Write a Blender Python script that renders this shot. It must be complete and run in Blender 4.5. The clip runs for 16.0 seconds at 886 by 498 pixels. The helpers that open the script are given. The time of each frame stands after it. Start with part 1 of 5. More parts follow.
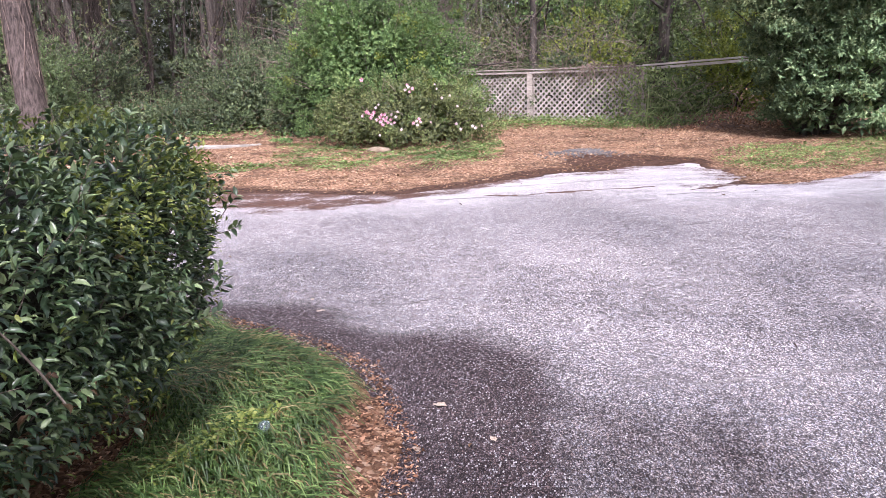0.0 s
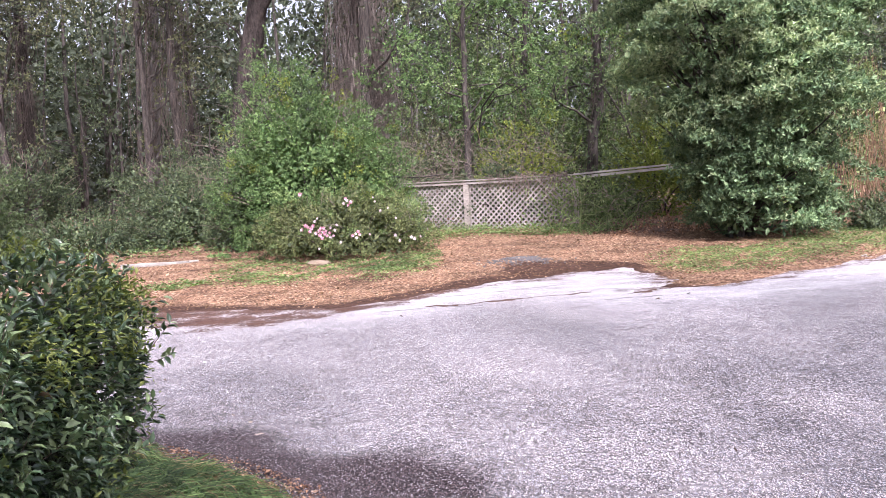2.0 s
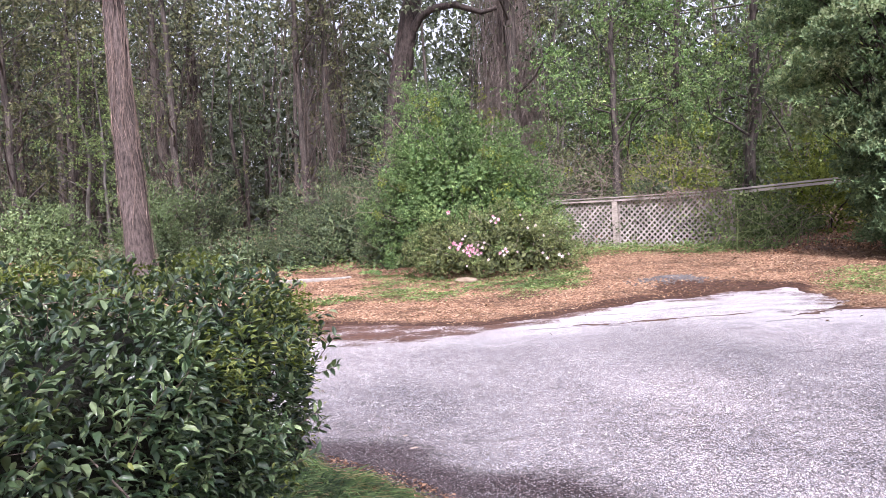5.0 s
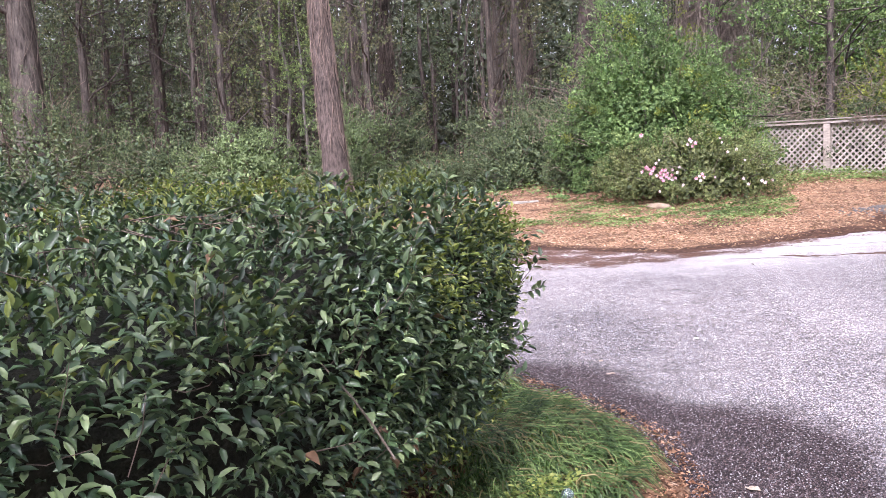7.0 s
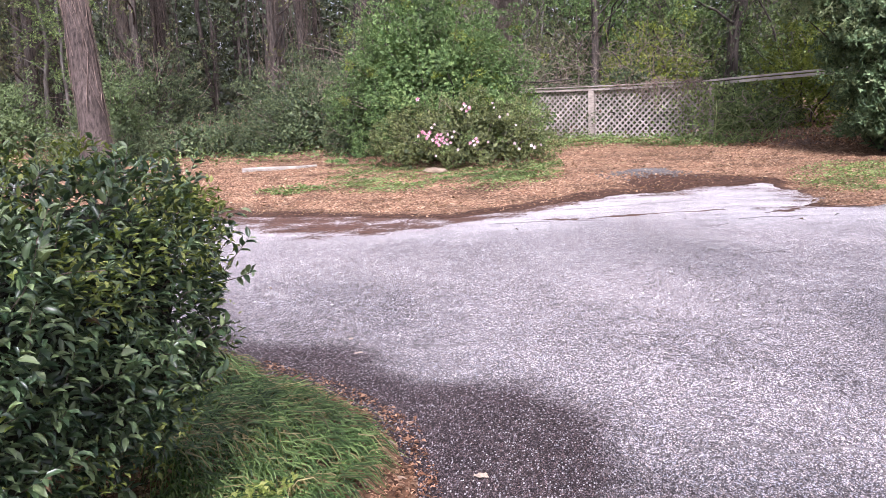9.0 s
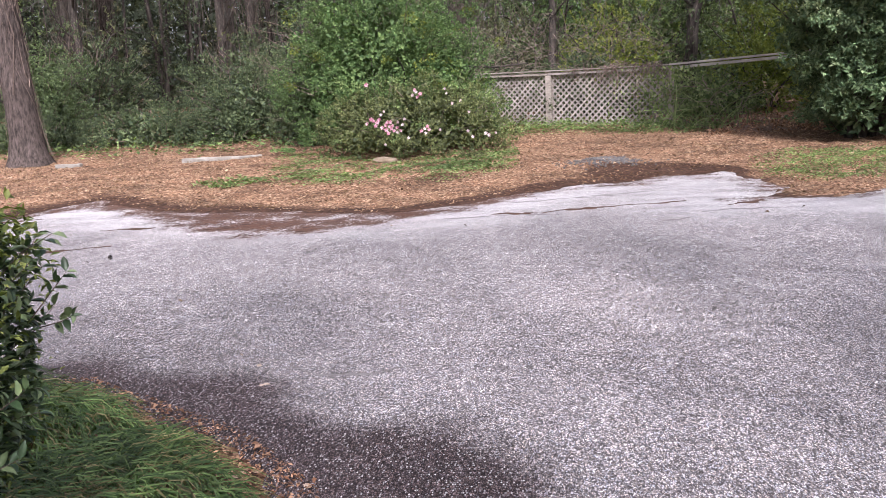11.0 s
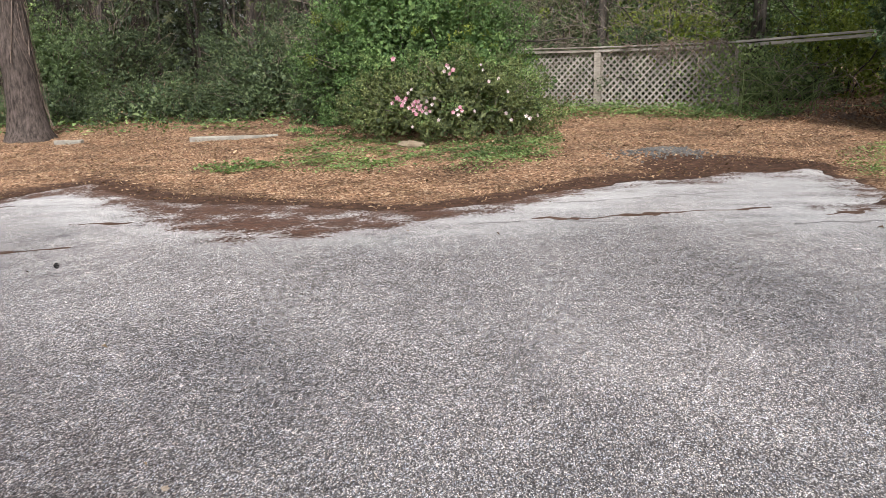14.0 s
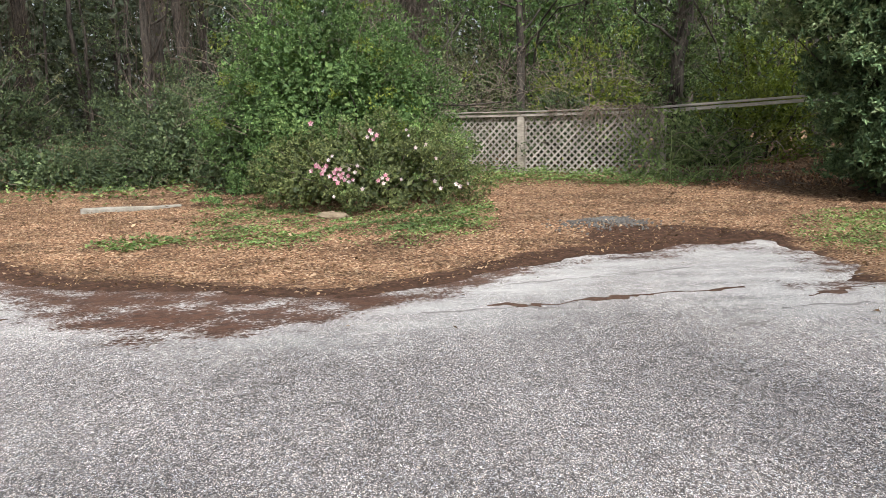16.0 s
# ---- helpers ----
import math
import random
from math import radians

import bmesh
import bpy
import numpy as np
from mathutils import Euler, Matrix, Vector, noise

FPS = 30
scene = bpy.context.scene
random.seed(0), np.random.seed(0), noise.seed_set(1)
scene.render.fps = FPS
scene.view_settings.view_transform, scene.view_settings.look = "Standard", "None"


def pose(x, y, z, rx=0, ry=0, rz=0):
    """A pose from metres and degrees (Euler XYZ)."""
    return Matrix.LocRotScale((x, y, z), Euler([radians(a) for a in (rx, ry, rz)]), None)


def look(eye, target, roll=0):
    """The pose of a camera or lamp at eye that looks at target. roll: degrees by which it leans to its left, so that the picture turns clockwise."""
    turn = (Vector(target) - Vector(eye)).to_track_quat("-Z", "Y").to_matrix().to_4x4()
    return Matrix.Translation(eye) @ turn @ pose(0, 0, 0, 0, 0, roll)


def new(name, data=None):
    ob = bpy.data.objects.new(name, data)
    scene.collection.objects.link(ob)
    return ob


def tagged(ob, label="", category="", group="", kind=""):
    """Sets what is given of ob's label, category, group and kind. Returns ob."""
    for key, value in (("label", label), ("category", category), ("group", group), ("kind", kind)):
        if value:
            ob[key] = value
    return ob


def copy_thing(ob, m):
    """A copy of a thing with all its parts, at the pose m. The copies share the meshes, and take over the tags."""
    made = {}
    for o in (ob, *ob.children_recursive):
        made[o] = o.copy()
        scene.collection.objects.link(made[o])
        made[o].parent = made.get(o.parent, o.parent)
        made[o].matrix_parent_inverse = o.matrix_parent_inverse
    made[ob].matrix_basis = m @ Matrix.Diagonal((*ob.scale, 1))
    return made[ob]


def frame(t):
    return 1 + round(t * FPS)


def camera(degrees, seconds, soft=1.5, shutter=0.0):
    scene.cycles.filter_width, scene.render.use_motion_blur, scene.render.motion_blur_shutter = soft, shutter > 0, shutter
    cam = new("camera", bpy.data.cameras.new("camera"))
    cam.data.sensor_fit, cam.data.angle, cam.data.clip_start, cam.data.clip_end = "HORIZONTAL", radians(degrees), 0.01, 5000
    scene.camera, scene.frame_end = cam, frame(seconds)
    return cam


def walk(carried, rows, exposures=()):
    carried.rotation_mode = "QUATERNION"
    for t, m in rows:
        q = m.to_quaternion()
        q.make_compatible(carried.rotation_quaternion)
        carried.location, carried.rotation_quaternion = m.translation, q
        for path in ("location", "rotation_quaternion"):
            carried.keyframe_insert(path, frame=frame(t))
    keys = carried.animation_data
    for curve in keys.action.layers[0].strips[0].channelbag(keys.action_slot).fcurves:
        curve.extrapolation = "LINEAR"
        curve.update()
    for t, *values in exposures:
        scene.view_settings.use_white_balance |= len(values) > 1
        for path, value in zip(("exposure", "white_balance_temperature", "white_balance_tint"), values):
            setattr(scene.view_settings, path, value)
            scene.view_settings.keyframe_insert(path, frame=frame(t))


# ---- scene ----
cam = camera(56.4, 16.0, soft=0.85)
PATH = [
    (0, (0.572, -2.274, 1.463), (0.443, -0.314, 1.085), -1.4),
    (0.5, (0.582, -2.254, 1.475), (0.536, -0.284, 1.132), -1.2),
    (1, (0.594, -2.28, 1.493), (0.606, -0.298, 1.227), -1.5),
    (1.5, (0.599, -2.281, 1.512), (0.634, -0.289, 1.335), -2.1),
    (2, (0.594, -2.287, 1.513), (0.613, -0.291, 1.388), -2.7),
    (2.5, (0.576, -2.282, 1.516), (0.554, -0.284, 1.432), -3.0),
    (3, (0.572, -2.278, 1.513), (0.528, -0.279, 1.456), -3.0),
    (3.2, (0.565, -2.286, 1.511), (0.517, -0.287, 1.458), -3.0),
    (5.3, (0.517, -2.271, 1.507), (0.131, -0.309, 1.438), -3.0),
    (5.5, (0.51, -2.272, 1.508), (0.087, -0.319, 1.436), -3.0),
    (6, (0.506, -2.279, 1.507), (-0.004, -0.347, 1.432), -3.0),
    (6.5, (0.471, -2.288, 1.496), (-0.177, -0.4, 1.372), -3.1),
    (7, (0.402, -2.227, 1.486), (-0.35, -0.387, 1.263), -2.8),
    (7.5, (0.432, -2.157, 1.484), (-0.306, -0.322, 1.185), -2.6),
    (8, (0.582, -2.05, 1.485), (-0.12, -0.205, 1.162), -2.0),
    (8.5, (0.664, -1.938, 1.48), (0.065, -0.061, 1.138), -1.5),
    (9, (0.623, -1.767, 1.491), (0.346, 0.185, 1.158), -2.1),
    (9.5, (0.588, -1.642, 1.469), (0.407, 0.318, 1.115), -2.2),
    (10, (0.601, -1.468, 1.488), (0.423, 0.492, 1.131), -2.1),
    (10.2, (0.632, -1.381, 1.493), (0.453, 0.579, 1.137), -2.2),
    (12.3, (0.836, -0.34, 1.492), (0.603, 1.606, 1.09), -1.9),
    (12.5, (0.822, -0.256, 1.487), (0.58, 1.688, 1.085), -1.8),
    (13, (0.738, 0.038, 1.472), (0.493, 1.981, 1.066), -1.7),
    (13.5, (0.731, 0.428, 1.481), (0.452, 2.363, 1.058), -1.8),
    (14, (0.67, 0.8, 1.482), (0.393, 2.735, 1.062), -1.3),
    (14.5, (0.56, 1.101, 1.507), (0.505, 3.064, 1.13), 0.2),
    (15, (0.472, 1.414, 1.494), (0.458, 3.372, 1.089), 0.3),
    (15.5, (0.303, 1.657, 1.507), (0.29, 3.616, 1.104), 0.1),
    (16, (0.18, 1.88, 1.544), (0.136, 3.86, 1.262), -1.2),
]

# ---- world and light ----
EXPOSURES = [(0, 1.18, 5880, 25), (0.5, 1.08, 5880, 25), (0.9, 1.06, 5880, 25), (1.8, 1.28, 5880, 25), (5.5, 1.3, 5880, 25), (7.0, 1.36, 5880, 25), (8.4, 1.34, 5880, 25), (9.3, 1.04, 5880, 25), (10.2, 1.0, 5880, 25), (12.3, 0.51, 6280, 7), (15, 0.49, 6280, 6), (16, 0.57, 6280, 4)]
walk(cam, [(t, look(eye, target, roll)) for t, eye, target, roll in PATH], EXPOSURES)

SUN_ELEV, SUN_AZ = radians(52), radians(168)   # azimuth from +y towards +x
world = bpy.data.worlds.new("sky")
scene.world = world
world.use_nodes = True
wn = world.node_tree
sky = wn.nodes.new("ShaderNodeTexSky")
sky.sky_type = "NISHITA"
sky.sun_disc = False
sky.sun_elevation, sky.sun_rotation = SUN_ELEV, SUN_AZ
sky.air_density, sky.dust_density, sky.ozone_density = 1.0, 6.0, 0.6
wn.nodes["Background"].inputs[1].default_value = 0.145
veil = wn.nodes.new("ShaderNodeHueSaturation")   # thin cloud takes the blue out of the sky
veil.inputs["Saturation"].default_value = 0.3
wn.links.new(sky.outputs[0], veil.inputs["Color"])
wn.links.new(veil.outputs[0], wn.nodes["Background"].inputs[0])
sun_data = bpy.data.lights.new("sun", "SUN")
sun_data.energy, sun_data.angle, sun_data.color = 3.1, radians(3), (1.0, 0.96, 0.9)
sun = new("sun", sun_data)
sun.matrix_world = look(Vector((math.sin(SUN_AZ) * math.cos(SUN_ELEV), math.cos(SUN_AZ) * math.cos(SUN_ELEV), math.sin(SUN_ELEV))) * 60, (0, 8, 0))

rng = np.random.default_rng(7)


# ---- materials ----
class Nodes:
    """A material's node tree with short calls."""

    def __init__(self, name):
        self.mat = bpy.data.materials.new(name)
        self.mat.use_nodes = True
        self.t = self.mat.node_tree
        self.bsdf = self.t.nodes["Principled BSDF"]
        self.out = self.t.nodes["Material Output"]

    def node(self, kind):
        return self.t.nodes.new("ShaderNode" + kind)

    def put(self, sock, v):
        if isinstance(v, bpy.types.NodeSocket):
            self.t.links.new(v, sock)
        else:
            sock.default_value = v

    def place(self):
        return self.node("NewGeometry").outputs["Position"]

    def noise(self, scale, detail=4, rough=0.55, vec=None, stretch=None):
        n = self.node("TexNoise")
        v = vec or self.place()
        if stretch:
            m = self.node("Mapping")
            self.put(m.inputs["Vector"], v)
            m.inputs["Scale"].default_value = stretch
            v = m.outputs[0]
        self.put(n.inputs["Vector"], v)
        n.inputs["Scale"].default_value, n.inputs["Detail"].default_value, n.inputs["Roughness"].default_value = scale, detail, rough
        return n.outputs["Fac"]

    def voronoi(self, scale, out="Color", feature="F1", rand=1.0, stretch=1.0):
        n = self.node("TexVoronoi")
        n.feature = feature
        m = self.node("Mapping")
        self.put(m.inputs["Vector"], self.place())
        m.inputs["Scale"].default_value = (1, stretch, 1)
        self.put(n.inputs["Vector"], m.outputs[0])
        n.inputs["Scale"].default_value = scale
        n.inputs["Randomness"].default_value = rand
        return n.outputs[out]

    def ramp(self, fac, *stops):
        r = self.node("ValToRGB")
        e = r.color_ramp.elements
        while len(e) < len(stops):
            e.new(0.5)
        for el, (p, c) in zip(e, stops):
            el.position = p
            el.color = (*c, 1) if not isinstance(c, (int, float)) else (c, c, c, 1)
        self.put(r.inputs[0], fac)
        return r.outputs[0]

    def math(self, op, a, b=0.0, clamp=False):
        n = self.node("Math")
        n.operation, n.use_clamp = op, clamp
        self.put(n.inputs[0], a)
        self.put(n.inputs[1], b)
        return n.outputs[0]

    def mix(self, fac, a, b, blend="MIX"):
        n = self.node("MixRGB")
        n.blend_type = blend
        self.put(n.inputs[0], fac)
        for i, v in ((1, a), (2, b)):
            self.put(n.inputs[i], (*v, 1) if isinstance(v, tuple) else v)
        return n.outputs[0]

    def attr(self, name):
        n = self.node("Attribute")
        n.attribute_name = name
        return n.outputs["Fac"]

    def bump(self, height, strength, distance):
        b = self.node("Bump")
        self.put(b.inputs["Height"], height)
        b.inputs["Strength"].default_value, b.inputs["Distance"].default_value = strength, distance
        self.t.links.new(b.outputs[0], self.bsdf.inputs["Normal"])

    def finish(self, base, rough=0.8, spec=0.4):
        self.put(self.bsdf.inputs["Base Color"], (*base, 1) if isinstance(base, tuple) else base)
        self.put(self.bsdf.inputs["Roughness"], rough)
        self.bsdf.inputs["Specular IOR Level"].default_value = spec
        return self.mat


def leaf_material(name, dark, mid, light, rough=0.5, glow=0.25, spec=0.4, patch=0.6):
    n = Nodes(name)
    isl = n.node("NewGeometry").outputs["Random Per Island"]
    obj = n.node("ObjectInfo").outputs["Random"]
    f = n.math("FRACT", n.math("ADD", isl, obj))
    col = n.ramp(f, (0.0, dark), (0.5, mid), (0.9, light), (1.0, tuple(min(1, c * 1.25) for c in light)))
    big = n.noise(patch, 3)
    col = n.mix(1.0, col, n.ramp(big, (0.3, 0.66), (0.7, 1.3)), "MULTIPLY")
    clump = n.noise(patch * 4.5, 3)
    col = n.mix(1.0, col, n.ramp(clump, (0.3, 0.62), (0.7, 1.35)), "MULTIPLY")
    fine = n.noise(60, 2)
    col = n.mix(0.35, col, n.ramp(fine, (0.3, 0.6), (0.7, 1.3)), "MULTIPLY")
    n.finish(col, rough, spec)
    tr = n.node("BsdfTranslucent")
    n.put(tr.inputs["Color"], n.mix(1.0, col, (1.1, 1.2, 0.6), "MULTIPLY"))
    mx = n.node("MixShader")
    mx.inputs[0].default_value = glow
    n.t.links.new(n.bsdf.outputs[0], mx.inputs[1])
    n.t.links.new(tr.outputs[0], mx.inputs[2])
    n.t.links.new(mx.outputs[0], n.out.inputs["Surface"])
    return n.mat


def bark_material(name, dark, light, scale=9, depth=0.03, run=0.3):
    n = Nodes(name)
    a = n.noise(scale, 6, 0.7, stretch=(1, 1, run))
    b = n.noise(scale * 4, 5, 0.7, stretch=(1, 1, run * 1.5))
    big = n.noise(0.9, 3)
    col = n.ramp(a, (0.34, dark), (0.62, light), (0.8, tuple(c * 1.25 for c in light)))
    col = n.mix(0.5, col, n.ramp(b, (0.3, 0.55), (0.7, 1.4)), "MULTIPLY")
    col = n.mix(1.0, col, n.ramp(big, (0.3, 0.75), (0.7, 1.2)), "MULTIPLY")
    n.bump(n.math("ADD", a, n.math("MULTIPLY", b, 0.4)), 0.9, depth)
    return n.finish(col, 0.9, 0.2)


def asphalt_material():
    """Worn exposed-aggregate asphalt with a damp patch and soil washed over its edge."""
    n = Nodes("aggregate_asphalt")
    cell = n.voronoi(200, stretch=0.5)
    dist = n.voronoi(200, "Distance", stretch=0.5)
    sep = n.node("SeparateColor")
    n.put(sep.inputs[0], cell)
    stone = n.ramp(sep.outputs[0], (0.0, (0.085, 0.077, 0.077)), (0.3, (0.21, 0.194, 0.194)), (0.55, (0.44, 0.411, 0.416)), (0.78, (0.69, 0.66, 0.665)), (1.0, (0.83, 0.8, 0.8)))
    hue = n.ramp(sep.outputs[1], (0.0, (1.1, 0.97, 0.86)), (0.35, (1.03, 0.99, 0.96)), (0.7, (1.02, 0.98, 1.0)), (1.0, (0.88, 0.96, 1.1)))
    stone = n.mix(1.0, stone, hue, "MULTIPLY")
    joint = n.ramp(dist, (0.4, 0.0), (0.75, 1.0))
    col = n.mix(joint, stone, (0.11, 0.097, 0.099))
    # stones lie in nests of paler and darker ones
    for scale, low, high, squeeze in ((118, 0.72, 1.32, 0.5), (52, 0.84, 1.15, 0.4)):
        nest = n.node("SeparateColor")
        n.put(nest.inputs[0], n.voronoi(scale, stretch=squeeze))
        col = n.mix(1.0, col, n.ramp(nest.outputs[0], (0.1, low), (0.9, high)), "MULTIPLY")
    # pits between the stones
    pit = n.node("SeparateColor")
    n.put(pit.inputs[0], n.voronoi(82, stretch=0.42))
    deep = n.math("MULTIPLY", n.ramp(pit.outputs[2], (0.68, 0.0), (0.8, 1.0)), n.ramp(n.voronoi(82, "Distance", stretch=0.42), (0.28, 1.0), (0.5, 0.0)))
    col = n.mix(n.math("MULTIPLY", deep, 0.7), col, (0.1, 0.088, 0.088))
    mid = n.noise(5.0, 5, 0.6)
    big = n.noise(0.45, 4, 0.55)
    col = n.mix(1.0, col, n.ramp(mid, (0.3, 0.84), (0.7, 1.12)), "MULTIPLY")
    col = n.mix(1.0, col, n.ramp(big, (0.3, 0.82), (0.7, 1.12)), "MULTIPLY")
    # far band of the road painted paler, to carry its sunlit brightness
    pale = n.math("MULTIPLY", n.attr("pale"), n.ramp(n.noise(1.3, 5, 0.65, stretch=(0.6, 1.6, 1)), (0.35, 0.15), (0.65, 1.0)))
    col = n.mix(n.math("MULTIPLY", pale, 0.5), col, (0.68, 0.66, 0.66))
    # damp
    wet_in = n.math("ADD", n.attr("wet"), n.math("MULTIPLY", n.math("SUBTRACT", n.noise(3.2, 5, 0.6), 0.5), 0.6))
    wet_in = n.math("ADD", wet_in, n.math("MULTIPLY", n.math("SUBTRACT", n.noise(38, 4, 0.7), 0.5), 0.7))
    wet = n.ramp(wet_in, (0.3, 0.0), (0.8, 1.0))
    damp_stone = n.mix(1.0, col, (0.25, 0.205, 0.208), "MULTIPLY")
    fleck = n.node("SeparateColor")
    n.put(fleck.inputs[0], n.voronoi(120, stretch=0.5))
    bright = n.ramp(fleck.outputs[1], (0.7, 0.0), (0.95, 1.0))
    bright = n.math("MULTIPLY", bright, n.ramp(n.voronoi(120, "Distance", stretch=0.5), (0.3, 1.0), (0.55, 0.0)))
    damp = n.mix(n.math("MULTIPLY", bright, 0.85), damp_stone, (0.6, 0.57, 0.57))
    col = n.mix(wet, col, damp)
    # soil streaks
    streak = n.noise(2.2, 8, 0.7, stretch=(0.8, 0.9, 1))
    grit = n.noise(26, 4, 0.7)
    d = n.math("ADD", n.attr("dirt"), n.math("MULTIPLY", n.math("SUBTRACT", streak, 0.5), 3.4))
    d = n.math("ADD", d, n.math("MULTIPLY", n.math("SUBTRACT", grit, 0.5), 2.8))
    soil = n.ramp(n.noise(9, 5), (0.3, (0.036, 0.0145, 0.008)), (0.7, (0.105, 0.046, 0.026)))
    dirt = n.math("MULTIPLY", n.ramp(d, (0.35, 0.0), (0.85, 0.95)), n.ramp(n.attr("dirt"), (0.05, 0.0), (0.3, 1.0)))
    col = n.mix(dirt, col, soil)
    n.bump(n.math("MULTIPLY", dist, -1.0), 0.55, 0.006)
    rough = n.math("SUBTRACT", 0.88, n.math("MULTIPLY", wet, 0.12))
    return n.finish(col, rough, 0.18)


def ground_material():
    """Soil under brown leaf and needle litter, with moss-green tints where weeds grow."""
    n = Nodes("leaf_litter_ground")
    cell = n.node("SeparateColor")
    n.put(cell.inputs[0], n.voronoi(40))
    a = n.ramp(cell.outputs[0], (0.0, (0.07, 0.038, 0.025)), (0.35, (0.175, 0.1, 0.062)), (0.7, (0.29, 0.175, 0.11)), (0.93, (0.43, 0.3, 0.205)), (1.0, (0.54, 0.42, 0.32)))
    needles = n.noise(34, 5, 0.7, stretch=(1, 0.35, 1))
    a = n.mix(0.6, a, n.ramp(needles, (0.3, (0.5, 0.45, 0.42)), (0.7, (1.35, 1.25, 1.15))), "MULTIPLY")
    big = n.noise(1.1, 6, 0.68, stretch=(0.8, 1.3, 1))
    a = n.mix(1.0, a, n.ramp(big, (0.33, 0.42), (0.5, 0.9), (0.68, 1.3)), "MULTIPLY")
    bare = n.ramp(n.math("ADD", n.attr("soil"), n.math("MULTIPLY", n.math("SUBTRACT", n.noise(2.4, 6, 0.65, stretch=(0.6, 1.7, 1)), 0.5), 1.1)), (0.45, 0.0), (0.65, 1.0))
    a = n.mix(bare, a, n.ramp(n.noise(14, 4), (0.3, (0.03, 0.017, 0.012)), (0.7, (0.1, 0.053, 0.036))))
    green = n.ramp(n.math("ADD", n.attr("green"), n.math("MULTIPLY", n.math("SUBTRACT", n.noise(3, 5, 0.65), 0.5), 0.9)), (0.5, 0.0), (0.8, 0.6))
    g = n.ramp(n.noise(40, 4, 0.6), (0.3, (0.022, 0.036, 0.012)), (0.7, (0.085, 0.12, 0.04)))
    a = n.mix(green, a, g)
    n.bump(n.math("ADD", needles, cell.outputs[1]), 0.8, 0.02)
    return n.finish(a, 0.92, 0.15)


def wood_material(name, dark, light):
    n = Nodes(name)
    grain = n.noise(30, 6, 0.65, stretch=(0.25, 0.25, 2.2))
    rot = n.noise(2.2, 5, 0.6)
    moss = n.ramp(n.noise(1.1, 4), (0.52, 0.0), (0.75, 0.5))
    col = n.ramp(grain, (0.3, dark), (0.7, light))
    col = n.mix(1.0, col, n.ramp(rot, (0.3, 0.6), (0.7, 1.2)), "MULTIPLY")
    obj = n.node("ObjectInfo").outputs["Random"]
    col = n.mix(1.0, col, n.ramp(obj, (0.0, 0.8), (1.0, 1.15)), "MULTIPLY")
    col = n.mix(moss, col, (0.12, 0.13, 0.08))
    n.bump(grain, 0.5, 0.004)
    return n.finish(col, 0.88, 0.2)


def plain_material(name, dark, light, scale=8.0, rough=0.85, depth=0.005):
    n = Nodes(name)
    a = n.noise(scale, 6, 0.65)
    b = n.noise(scale * 6, 4)
    col = n.ramp(a, (0.3, dark), (0.7, light))
    col = n.mix(0.5, col, n.ramp(b, (0.3, 0.7), (0.7, 1.25)), "MULTIPLY")
    n.bump(n.math("ADD", a, b), 0.6, depth)
    return n.finish(col, rough, 0.3)


M_ASPHALT = asphalt_material()
M_GROUND = ground_material()
M_BARK = bark_material("grey_brown_bark", (0.024, 0.02, 0.018), (0.095, 0.08, 0.07), 10, 0.03, 0.2)
M_PINE = bark_material("reddish_pine_bark", (0.026, 0.021, 0.019), (0.145, 0.113, 0.102), 22, 0.07, 0.24)
M_TRUNK = bark_material("brown_woodland_bark", (0.016, 0.0135, 0.0115), (0.066, 0.054, 0.046), 16, 0.04, 0.2)
M_DEADVINE = bark_material("dull_dead_vine", (0.045, 0.036, 0.03), (0.135, 0.107, 0.09), 14, 0.006)
M_DARK = bark_material("dark_wet_bark", (0.015, 0.012, 0.011), (0.07, 0.055, 0.048), 12, 0.05)
M_PALE = bark_material("pale_grey_bark", (0.06, 0.055, 0.05), (0.16, 0.148, 0.132), 9)
M_TWIG = bark_material("dead_vine", (0.095, 0.07, 0.06), (0.27, 0.205, 0.172), 14, 0.006)
M_VINE = bark_material("hanging_vine", (0.085, 0.068, 0.06), (0.25, 0.205, 0.18), 14, 0.006)
M_BRIAR = bark_material("pale_briar_stem", (0.11, 0.088, 0.073), (0.3, 0.242, 0.2), 14, 0.006)
M_STRAW = bark_material("tan_dead_stem", (0.08, 0.046, 0.028), (0.24, 0.15, 0.09), 14, 0.006)
M_HEDGE = leaf_material("hedge_leaf", (0.026, 0.051, 0.028), (0.082, 0.136, 0.062), (0.225, 0.295, 0.14), 0.3, 0.12, 0.6, 1.6)
M_HEDGE_NEW = leaf_material("fresh_hedge_leaf", (0.1, 0.14, 0.028), (0.2, 0.245, 0.056), (0.32, 0.345, 0.1), 0.42, 0.3)
# near-black for the hedge core, so gaps between leaves look shaded
M_CORE = plain_material("dark_core_twig_shade", (0.008, 0.010, 0.006), (0.03, 0.028, 0.018), 18, 0.95, 0.03)
M_SHRUB = leaf_material("bright_shrub_leaf", (0.046, 0.09, 0.028), (0.092, 0.158, 0.05), (0.168, 0.245, 0.086), 0.6, 0.18, 0.3)
M_AZALEA = leaf_material("azalea_leaf", (0.048, 0.066, 0.023), (0.102, 0.122, 0.042), (0.185, 0.205, 0.075), 0.6, 0.15)
M_BRAMBLE = leaf_material("bramble_leaf", (0.027, 0.045, 0.02), (0.061, 0.09, 0.037), (0.122, 0.153, 0.068), 0.6, 0.12)
M_LIGHT = leaf_material("light_green_leaf", (0.052, 0.09, 0.029), (0.122, 0.182, 0.058), (0.23, 0.3, 0.106), 0.55, 0.18)
